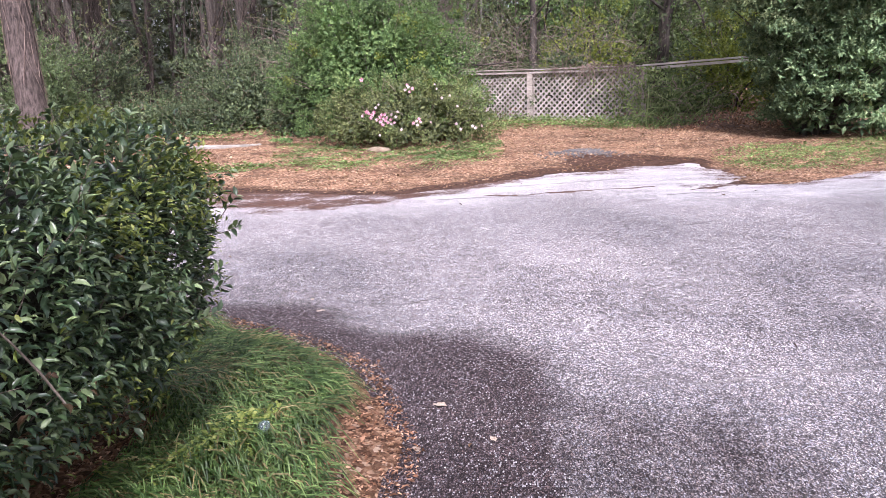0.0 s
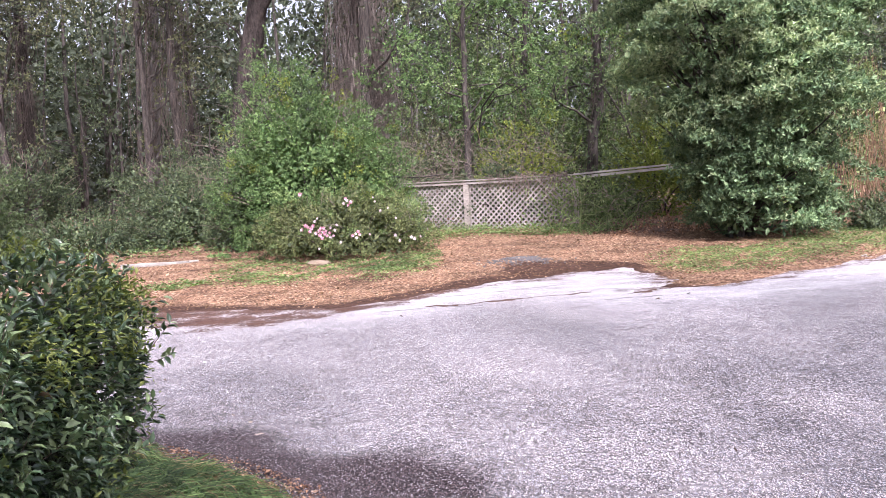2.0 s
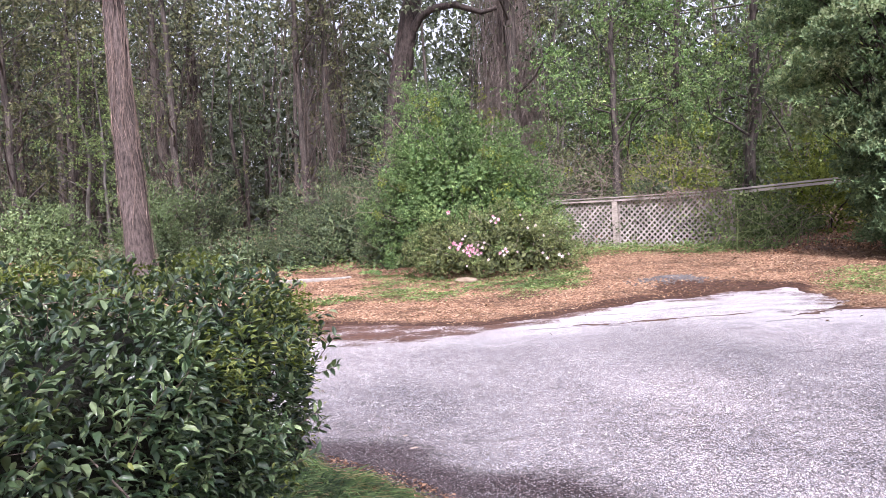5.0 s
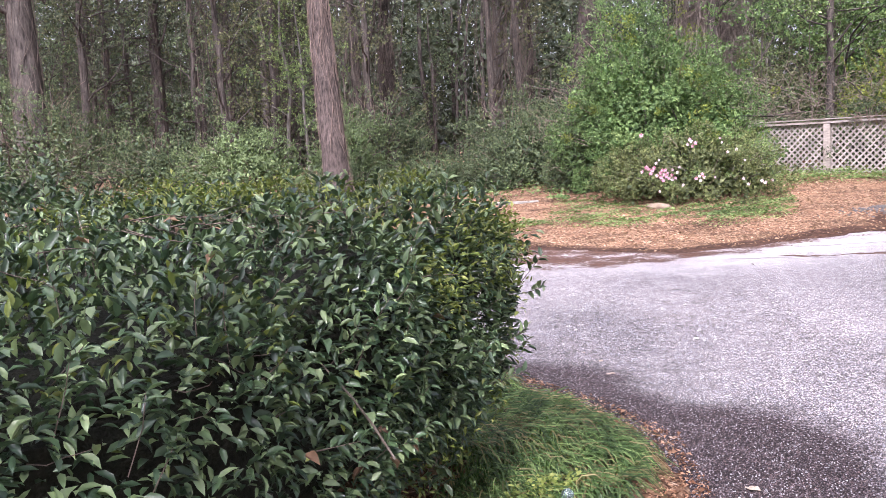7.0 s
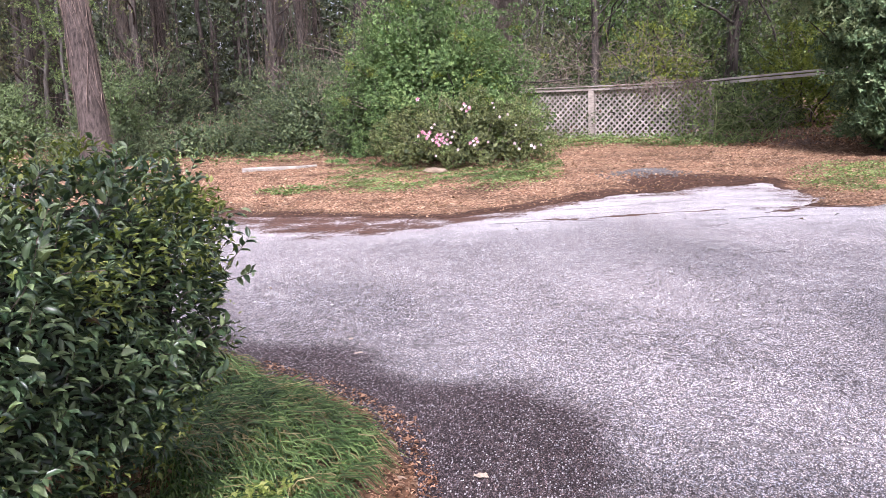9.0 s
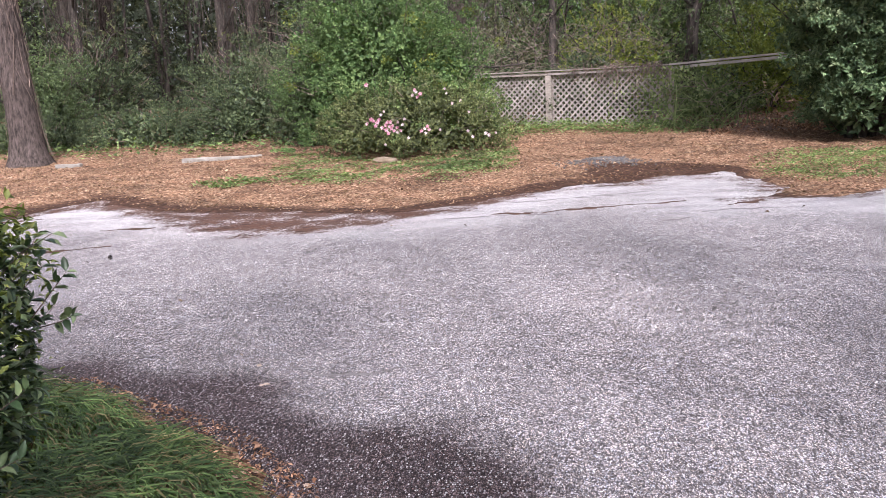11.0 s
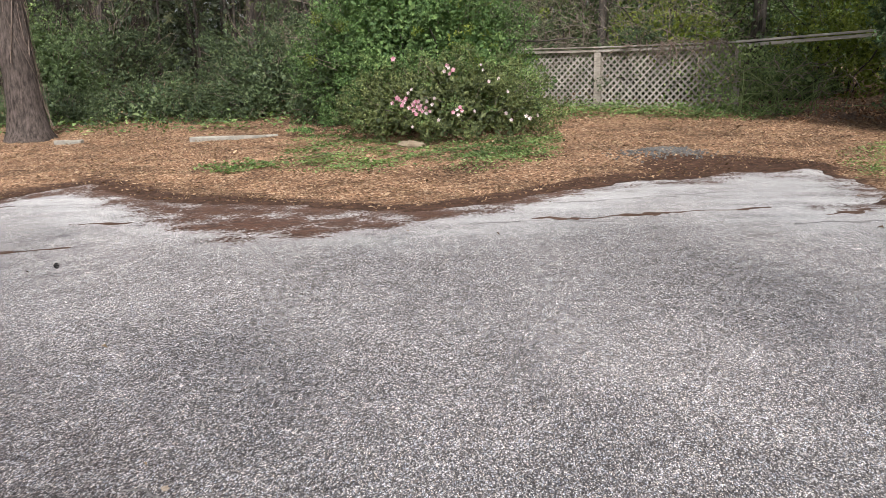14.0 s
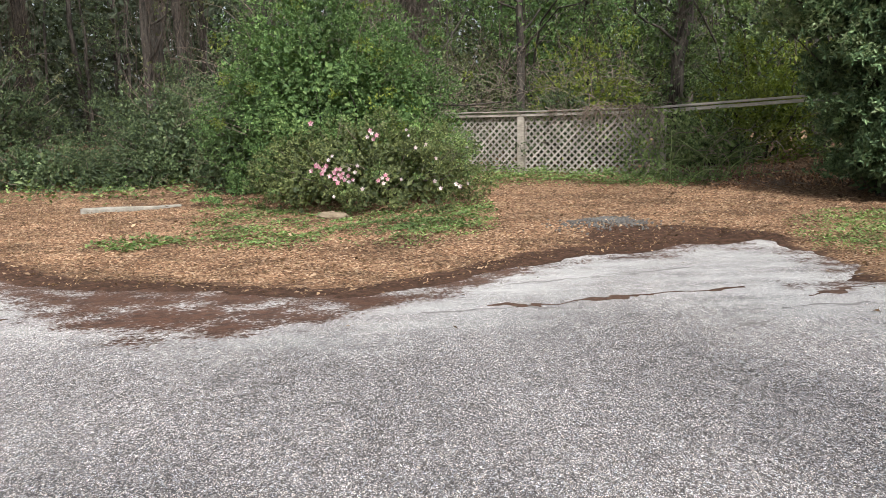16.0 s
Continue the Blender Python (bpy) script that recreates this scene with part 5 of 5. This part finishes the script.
# ---- undergrowth at the edge of the wood ----
for k, (x, y, rx, ry, rz, m, n, size, label) in enumerate((
        (-6.1, 19.9, 2.0, 1.4, 1.9, M_BRAMBLE, 9000, 0.075, "dense dark-green mound of briars"),
        (-8.4, 19.7, 2.4, 1.4, 1.0, M_BRAMBLE, 8000, 0.075, "low dark-green mound of briars"),
        (-11.6, 19.3, 1.6, 1.1, 0.9, M_BRAMBLE, 4500, 0.075, "low dark-green briars beside the pine"),
        (-4.6, 20.6, 1.6, 1.3, 2.3, M_BRAMBLE, 6000, 0.075, "dark-green briars beside the tall shrub"),
        (-12.5, 21.3, 1.3, 1.3, 2.6, M_EDGE, 7000, 0.085, "upright green shrub behind the pine"),
        (-16.4, 21.5, 2.5, 1.7, 2.4, M_EDGE, 9000, 0.09, "loose green shrub at the wood's edge"),
        (-20.8, 22.5, 2.4, 1.8, 2.3, M_BRAMBLE, 8000, 0.09, "loose dark-green shrub at the wood's edge"),
        (-13.2, 25.5, 2.0, 1.8, 3.2, M_BRAMBLE, 6000, 0.1, "tall green shrub in the wood"),
        (-7.5, 25.5, 2.8, 2.0, 2.8, M_BRAMBLE, 7000, 0.1, "tall dark shrub in the wood"),
        (-3.6, 22.5, 2.0, 1.6, 3.0, M_BRAMBLE, 7000, 0.09, "dark-green shrub beside the fence"),
        (-0.2, 21.6, 1.5, 0.8, 1.9, M_BRAMBLE, 4500, 0.08, "dark briars pressed behind the lattice"),
        (2.6, 20.1, 1.5, 0.7, 1.7, M_BRAMBLE, 4500, 0.08, "dark briars pressed behind the lattice"),
        (5.4, 19.6, 1.0, 0.5, 1.0, M_LIGHT, 3500, 0.08, "green briars behind the top rail"),
        (0.6, 22.9, 1.8, 1.0, 3.6, M_DRYLEAF, 3600, 0.08, "thin olive brush behind the lattice"),
        (3.2, 20.8, 1.4, 1.0, 3.0, M_YELLOW, 3200, 0.085, "yellow-green climbing leaves behind the fence"),
        (6.9, 20.6, 1.5, 0.9, 2.6, M_YELLOW, 5000, 0.085, "yellow-green shrub behind the rail"),
        (9.3, 19.6, 1.6, 1.0, 2.6, M_LIGHT, 5000, 0.085, "green shrub behind the broad evergreen"),
        (4.6, 22.6, 1.7, 1.1, 4.4, M_LIGHT, 6500, 0.09, "tall green thicket behind the fence"),
        (2.2, 23.6, 1.7, 1.1, 5.4, M_SHRUB, 7000, 0.09, "tall green thicket behind the fence"),
        (7.4, 23.4, 2.0, 1.2, 5.6, M_LIGHT, 8000, 0.095, "tall light-green thicket behind the rail"),
        (11.6, 20.5, 2.4, 1.4, 5.2, M_LIGHT, 7000, 0.1, "tall light-green thicket behind dead stems"),
        (-4.3, 22.6, 1.7, 1.2, 5.0, M_BRAMBLE, 6500, 0.085, "tall grey-green thicket behind the bright shrub"),
        (10.6, 15.2, 1.6, 1.0, 0.75, M_BRAMBLE, 3500, 0.08, "low green shrub beside the broad evergreen"),
        (-22.9, 18.6, 2.5, 1.4, 4.2, M_BRAMBLE, 5500, 0.09, "loose dark-green shrub before a thick trunk"),
        (-26.5, 24.5, 3.2, 2.2, 3.6, M_BRAMBLE, 6000, 0.11, "dark shrub at the wood's edge"))):
    shrub("shrub", on_ground(x, y, 0.05), (rx, ry, rz), m, size * 0.72, int(n * 1.75), 400 + 17 * k, label, per=100, clump=0.15 + 0.012 * rz, thick=0.22, amount=0.24, lumps=7.0, sprigs=130 if m is M_BRAMBLE else 50)

# bare briars over the fence
briar = thing("briar_tangle", on_ground(1.2, 20.6, 0.05), label="tangle of bare brown briar stems arching over the fence", category="briars")
b = Bundle()
r = np.random.default_rng(500)
for k in range(310):
    s0 = np.array([r.uniform(-2.0, 3.2), r.uniform(-0.75, 0.6), r.uniform(0.8, 2.3)])
    twigs(b, [s0], [(r.normal(0, 0.8), -0.35, r.uniform(0.2, 1.2))], r.uniform(0.6, 1.6), r.uniform(0.004, 0.01), 510 + k, 7, 0.16, sides=3, bend=0.22)
tagged(child("briar_growth", b.mesh("briar_growth", [M_BRIAR], True), briar), kind="stuff")
b = Bundle()
for k in range(85):
    t = r.uniform(0.1, 0.92) ** 0.8
    q = np.array([1.5 + 2.6 * t, 19.5 - 1.33 * t - 0.16, 1.97 + r.uniform(-0.05, 0.06)]) - np.array(briar.location)
    twigs(b, [q], [(r.normal(0, 0.5), -0.12, r.uniform(-0.9, 0.1))], r.uniform(0.4, 1.0), r.uniform(0.006, 0.011), 880 + k, 6, 0.2, sides=3, bend=0.3)
tagged(child("hanging_growth", b.mesh("hanging_growth", [M_TWIG], True), briar, "brown dead vines hanging over the lattice"), kind="stuff")
ivy = thing("ivy", on_ground(3.7, 18.2), label="green ivy climbing over the end of the lattice", category="ivy")
n = 1100
t = np.clip(r.normal(0.98, 0.2, n), 0.5, 1.5)
p = np.stack([1.5 + 2.64 * t, 19.5 - 1.35 * t - 0.1 - np.abs(r.normal(0, 0.05, n)), 0.6 + 1.3 * r.uniform(0, 1, n) ** (0.8 + 4.5 * np.abs(t - 1.02))], -1) - np.array(ivy.location)
b = Bundle()
face = unit(np.array([-0.45, -0.9, 0.5]) + r.normal(0, 0.3, (n, 3)))
hang = unit(np.array([0, 0, -1.0]) + r.normal(0, 0.6, (n, 3)))
b.add(*leaf_arrays(p, hang, face, 0.075 * r.uniform(0.6, 1.3, n), 0.06 * r.uniform(0.6, 1.2, n), "far"))
tagged(child("leafage", b.mesh("leafage", [M_STRAP]), ivy), kind="stuff")
strap = thing("weeds", on_ground(4.7, 17.35), label="pale green strappy weeds arching under the rail", category="weeds")
b = Bundle()
for k in range(60):
    s0 = (r.normal(0, 0.55), r.normal(0, 0.22), 0.0)
    twigs(b, [s0], [(r.normal(0, 0.35), r.normal(-0.1, 0.3), 1)], r.uniform(0.6, 1.5), r.uniform(0.009, 0.015), 2000 + k, 7, 0.22, sides=3, bend=0.12)
tagged(child("blade_growth", b.mesh("blade_growth", [M_STRAP], True), strap), kind="stuff")
dry = thing("vine_tangle", on_ground(5.0, 17.5), label="tangle of pale dry vines under the fence rail", category="vines")
b = Bundle()
for k in range(55):
    s0 = (r.normal(0, 0.7), r.normal(0, 0.2), r.uniform(0.0, 0.9))
    twigs(b, [s0], [(r.normal(0, 0.8), r.normal(-0.1, 0.3), r.uniform(-0.3, 1.0))], r.uniform(0.5, 1.2), r.uniform(0.006, 0.012), 2300 + k, 7, 0.18, sides=3, bend=0.35)
tagged(child("vine_growth", b.mesh("vine_growth", [M_BRIAR], True), dry), kind="stuff")
brush = thing("brush_pile", on_ground(5.9, 16.5, 0.02), label="low heap of dead brown brush and leaves", category="brush pile")
b = Bundle()
for k in range(120):
    a, d = r.uniform(0, 6.28), abs(r.normal(0, 0.7))
    twigs(b, [(d * math.cos(a) * 1.1, d * math.sin(a) * 0.6, 0.02)], [(r.normal(0, 1), r.normal(0, 0.6), 0.5)], 0.6, 0.006, 720 + k, 4, 0.25, sides=3)
tagged(child("dead_brush", b.mesh("dead_brush", [M_TWIG], True), brush), kind="stuff")
b = Bundle()
p = np.stack([r.normal(0, 0.75, 800), r.normal(0, 0.45, 800), np.zeros(800)], -1)
p[:, 2] = np.abs(r.normal(0.1, 0.15, 800)) * np.exp(-(p[:, 0] / 0.8) ** 2) + 0.02
leaf_cloud(b, p, unit(r.normal(size=(800, 3))), 0.065, 0.5, "fold", 733)
tagged(child("leaf_litter", b.mesh("leaf_litter", [M_RUSSET]), brush), kind="stuff")
reeds = thing("dead_reeds", on_ground(11.5, 16.6, 0.02), label="stand of tall tan dead stems", category="dead reeds")
b = Bundle()
for k in range(430):
    s0 = np.array([r.normal(0, 0.9), r.normal(0, 0.7), 0])
    one = Bundle() if k < 70 else b
    twigs(one, [s0], [(r.normal(0, 0.12), r.normal(0, 0.12), 1)], r.uniform(1.8, 3.4), r.uniform(0.006, 0.012), 740 + k, 5, -0.02, sides=3, bend=0.06)
    if k < 70:
        child("reed", one.mesh("reed", [M_STRAW], True), reeds)
tagged(child("reed_growth", b.mesh("reed_growth", [M_STRAW], True), reeds), kind="stuff")

# ---- the wood behind ----
masters = [
    tree("tree", (-40, 52, 1), 17, 0.22, 601, "tall woodland tree with a bare grey trunk", M_BARK, M_WOODS, (3.6, 17, 4.4), 5400, 0.135, (0.01, 0), 12, 10, group="trees of the wood", canopy=2600, vine_spread=0.7),
    tree("tree", (-34, 56, 1), 18, 0.2, 602, "tall woodland pine with a bare brown trunk", M_TRUNK, M_WOODS, (5, 18, 4.0), 5400, 0.13, (-0.01, 0.01), 11, 8, group="trees of the wood", canopy=2600, vine_spread=0.5),
    tree("tree", (-22, 58, 1), 14, 0.16, 603, "leafy woodland tree hung with dry vines", M_BARK, M_DRYLEAF, (2.4, 14, 3.8), 5400, 0.115, (0.02, 0), 13, 22, group="trees of the wood", canopy=2600, vine_spread=1.0),
    tree("tree", (-12, 56, 1), 12, 0.15, 604, "leafy green understorey tree in the wood", M_BARK, M_BRAMBLE, (3.0, 12, 3.6), 5800, 0.125, (0.03, 0), 14, 10, group="trees of the wood"),
    tree("tree", (0, 55, 1), 9, 0.1, 605, "slim light-green understorey tree in the wood", M_PALE, M_LIGHT, (2.6, 9, 2.6), 4200, 0.11, (-0.03, 0), 12, 0, group="trees of the wood"),
]
r = np.random.default_rng(640)
spots = []
tries = 0
while len(spots) < 50 and tries < 6000:
    tries += 1
    yy = 24.5 + 40 * r.uniform(0, 1) ** 1.25
    xx = r.uniform(-1.4 * yy - 6, 0.66 * yy + 3)
    if all((xx - a) ** 2 + (yy - c) ** 2 > 5.5 for a, c in spots):
        spots.append((xx, yy))
for k, (xx, yy) in enumerate(spots):
    kind = r.choice(5, p=[0.2, 0.12, 0.24, 0.30, 0.14])
    turn, size = r.uniform(0, 360), r.uniform(0.8, 1.2)
    if yy < 52:
        copy_thing(masters[kind], pose(*on_ground(xx, yy, 0.1), 0, 0, turn) @ Matrix.Scale(size, 4))
for k, (xx, yy, kind, size) in enumerate(((-25, 30, 3, 1.25), (-29, 27, 0, 1.0), (-33, 33, 3, 1.3), (-28, 37, 0, 1.05), (-37, 36, 2, 1.15), (-31, 41, 3, 1.4), (-41, 31, 0, 1.0), (-23, 33.5, 2, 1.2), (-36, 28, 3, 1.3))):
    copy_thing(masters[kind], pose(*on_ground(xx, yy, 0.1), 0, 0, 47 * k) @ Matrix.Scale(size, 4))
far = Bundle()
n = 2300
yy = r.uniform(48, 90, n)
xx = r.uniform(-1.6, 0.8, n) * yy
top = 15.0 + 5.0 * ripple(xx, yy, 0.21) + 1.5 * ripple(xx, yy, 0.6, 2)
p = np.stack([xx, yy, height(xx, yy) + top * r.uniform(0, 1, n) ** 0.95], -1)
p = np.repeat(p, 36, 0) + r.normal(0, 1.15, (n * 36, 3)) * np.array([1, 1, 0.7])
q = np.stack([r.uniform(-1.6, 0.8, 42000), r.uniform(58, 92, 42000), 17 * r.uniform(0, 1, 42000) ** 1.5], -1)
q[:, 0] *= q[:, 1]
q[:, 2] += height(q[:, 0], q[:, 1])
q2 = np.stack([r.uniform(-1.4, 0.75, 140000), r.uniform(58, 92, 140000), r.uniform(3, 27, 140000)], -1)
q2[:, 0] *= q2[:, 1]
# daylight stands between the crowns of the far trees
gap = ripple(q2[:, 0], q2[:, 2] * 1.3, 0.19, 1.4) + 0.7 * ripple(q2[:, 0], q2[:, 2], 0.62, 3.1) + 0.035 * (q2[:, 2] - 12)
q2 = q2[gap < 0.42]
p = np.concatenate([p, q, q2])
p[:, 2] = np.maximum(p[:, 2], height(p[:, 0], p[:, 1]) + 0.1)
n = len(p)
leaf_cloud(far, p, unit(r.normal(size=(n, 3)) + np.array([0, -0.6, 0.3])), 0.58, 0.6, "far", 650, spread=1.3)
tagged(new("far_woods", far.mesh("far_woods", [M_FAR])), "hazy mass of distant woodland undergrowth", "woods", kind="stuff")
trunks = Bundle()
for _ in range(170):
    y0 = r.uniform(42, 88)
    x0 = r.uniform(-1.6, 0.8) * y0
    z0 = float(height(x0, y0))
    rr = r.uniform(0.07, 0.2)
    trunks.add(*tube_arrays([(x0, y0, z0 - 0.3), (x0 + r.normal(0, 0.3), y0, z0 + 7), (x0 + r.normal(0, 0.8), y0, z0 + 17)], [rr, rr * 0.8, rr * 0.4], 6))
tagged(new("far_trunks", trunks.mesh("far_trunks", [M_BARK], True)), "distant grey tree trunks in the haze", "woods", kind="stuff")

# ---- unseen trees added behind the walker to shade the drive and hedge ----
shade = tree("tree", on_ground(4.9, -4.2, 0.1), 16.5, 0.2, 606, "unseen broad leafy tree added to shade the drive", M_BARK, M_BRAMBLE, (4.2, 16.5, 4.6), 6000, 0.2, (0.0, 0), 16, 0, group="trees beside the drive")
for k, (xx, yy, size) in enumerate(((7.6, -1.4, 0.72), (4.8, -8.5, 1.1), (-1.5, -6.5, 1.12), (-4.8, -6.0, 0.8), (-1.3, -11, 1.2), (-8.4, -6.0, 0.7), (9.0, -5.5, 0.95), (12.0, -9, 1.0))):
    copy_thing(shade, pose(*on_ground(xx, yy, 0.1), 0, 0, 70 * k + 35) @ Matrix.Scale(size, 4))

# ---- small things ----
bottle = thing("plastic_bottle", on_ground(-0.33, 0.68), label="crushed clear teal plastic bottle lying in the grass", category="bottle")
n = Nodes("clear_teal_plastic")
n.bsdf.inputs["Transmission Weight"].default_value = 0.92
n.bsdf.inputs["IOR"].default_value = 1.3
M_PLASTIC = n.finish((0.72, 0.9, 0.87), 0.12, 0.5)
prof = [(0.0, 0.0), (0.02, 0.001), (0.031, 0.008), (0.033, 0.03), (0.029, 0.055), (0.033, 0.08), (0.033, 0.11), (0.026, 0.14), (0.013, 0.165), (0.012, 0.18)]
b = Bundle()
v, f = tube_arrays([(0, 0, z) for _, z in prof], [max(q, 0.002) for q, _ in prof], 16, 0.05)
m = pose(0.0, 0, 0.165, 238, 0, 22) @ Matrix.Scale(0.72, 4)
b.add(np.array([m @ Vector(q) for q in v]), f)
bottle_body = child("body", b.mesh("body", [M_PLASTIC], True), bottle)
v, f = tube_arrays([(0, 0, 0.176), (0, 0, 0.178), (0, 0, 0.196), (0, 0, 0.198)], [0.002, 0.0145, 0.0145, 0.002], 14)
child("cap", Bundle().add(np.array([m @ Vector(q) for q in v]), f).mesh("cap", [plain_material("white_cap", (0.6, 0.6, 0.62), (0.75, 0.75, 0.76), 12, 0.4, 0.001)], True), bottle_body, "white screw cap")


def lobed_leaf(place, turn, size, material, seed):
    """A dry oak leaf, curled at its rim, with a midrib."""
    r = np.random.default_rng(seed)
    k = 26
    a = np.linspace(0, 2 * np.pi, k, endpoint=False)
    rad = (0.5 + 0.22 * np.abs(np.sin(a * 3.5)) ** 0.7) * (1 + 0.1 * r.uniform(-1, 1, k))
    x, y = rad * np.cos(a) * 0.62, rad * np.sin(a)
    z = 0.12 * x * x * 4 + 0.05 * np.sin(a * 3 + seed) + 0.03
    v = np.concatenate([[(0, 0, 0.0)], np.stack([x, y, z], -1)]) * size
    f = np.array([(0, 1 + i, 1 + (i + 1) % k) for i in range(k)])
    ob = new("fallen_leaf", mesh_np("fallen_leaf", v, f, [material]))
    ob.matrix_world = pose(*place, 0, 0, turn)
    return tagged(ob, "curled dry oak leaf lying on the asphalt", "leaf", "leaves fallen on the drive")


M_PALELEAF = plain_material("pale_dry_leaf", (0.36, 0.27, 0.2), (0.62, 0.5, 0.4), 40, 0.8, 0.002)
for k, (x, y, turn, size) in enumerate(((0.3, 1.38, 70, 0.052), (0.23, 0.93, 20, 0.04), (-0.62, 3.08, 120, 0.045), (-0.1, 1.95, 200, 0.035), (-0.75, 3.4, 40, 0.035), (0.55, 1.0, 10, 0.035))):
    lobed_leaf((x, y, float(road_z(np.array([x]), np.array([y]))[0]) + 0.002), turn, size, M_PALELEAF, 800 + k)
cone = thing("pine_cone", (-3.38, 6.85, float(road_z(np.array([-3.38]), np.array([6.85]))[0])), label="small black pine cone lying on the asphalt", category="pine cone")
b = Bundle()
for i in range(7):
    for j in range(8):
        a = j * 0.785 + i * 0.4
        rr = 0.016 * math.sin(0.5 + i * 0.38) + 0.004
        p0 = np.array([[rr * 0.4 * math.cos(a), rr * 0.4 * math.sin(a), 0.004 + i * 0.008]])
        v, f = leaf_arrays(p0, np.array([[math.cos(a), math.sin(a), 0.5]]), np.array([[0, 0, 1.0]]), rr, 0.013, "fold")
        b.add(v, f)
child("scale_growth", b.mesh("scale_growth", [plain_material("black_cone", (0.012, 0.01, 0.01), (0.04, 0.03, 0.026), 60, 0.8, 0.002)]), cone)
bm = bmesh.new()
bmesh.ops.create_icosphere(bm, subdivisions=3, radius=1)
for v in bm.verts:
    v.co = Vector((v.co.x * 0.24, v.co.y * 0.15, v.co.z * 0.07)) + Vector(noise.noise_vector(v.co * 2.2)) * 0.035
rock = new("rock", bpy.data.meshes.new("rock"))
bm.to_mesh(rock.data)
bm.free()
rock.data.materials.append(plain_material("tan_stone", (0.13, 0.095, 0.065), (0.26, 0.2, 0.145), 9, 0.9, 0.01))
rock.location = on_ground(-1.78, 14.5, -0.02)
tagged(rock, "low tan stone half buried before the azalea", "rock")
gravel_at = (2.15, 13.15)
b = Bundle()
r = np.random.default_rng(830)
for _ in range(900):
    a, q = r.uniform(0, 6.28), abs(r.normal(0, 0.32))
    x, y = gravel_at[0] + q * math.cos(a) * 1.15, gravel_at[1] + q * math.sin(a) * 0.75
    z = float(ground_z(np.array([x]), np.array([y]))[0])
    e = r.uniform(0.008, 0.022)
    v, f = tube_arrays([(x, y, z - 0.004), (x, y, z + e * 0.4), (x + 0.003, y, z + e), (x, y, z + e * 1.2)], [e * 0.9, e * 1.1, e * 0.8, e * 0.2], 5, 0.25)
    b.add(v, f)
tagged(new("gravel", b.mesh("gravel", [M_TAR])), "small heap of dark grey gravel on the litter", "gravel", kind="stuff")
sign = thing("yard_sign", (-0.94, -0.44, 0), label="small pale-blue plastic sign hidden inside the hedge", category="sign")
panel = part("panel", box_bm((-0.005, -0.08, 0.62), (0.005, 0.08, 0.84), pose(0, 0, 0, 0, 0, -25), 0.002), plain_material("pale_blue_plastic", (0.5, 0.55, 0.68), (0.6, 0.64, 0.76), 5, 0.4, 0.001), sign)
part("stake", box_bm((-0.004, -0.01, -0.1), (0.004, 0.01, 0.618), pose(0, 0, 0, 0, 0, -25), 0.001), M_POST, sign)
for k in range(3):
    part("print_bar", box_bm((0.0055, -0.06, 0.79 - 0.05 * k), (0.0075, 0.05 - 0.02 * k, 0.805 - 0.05 * k), pose(0, 0, 0, 0, 0, -25), 0), plain_material("dark_print", (0.03, 0.03, 0.05), (0.05, 0.05, 0.08), 5, 0.5, 0.001), panel)
x, y = scatter(5200, lambda x, y: (ripple(x, y, 4.1, 2.0) > -0.05) * 1.0, (-0.72, -0.38, -0.6, 1.6), 861)
wm = weed_mesh(x, y, 862, 0.028, 0.13)
wm.materials[0] = M_HEDGE_NEW
tagged(new("weeds", wm), "fine yellow-green creeping plants at the hedge's foot", "weeds", kind="stuff")
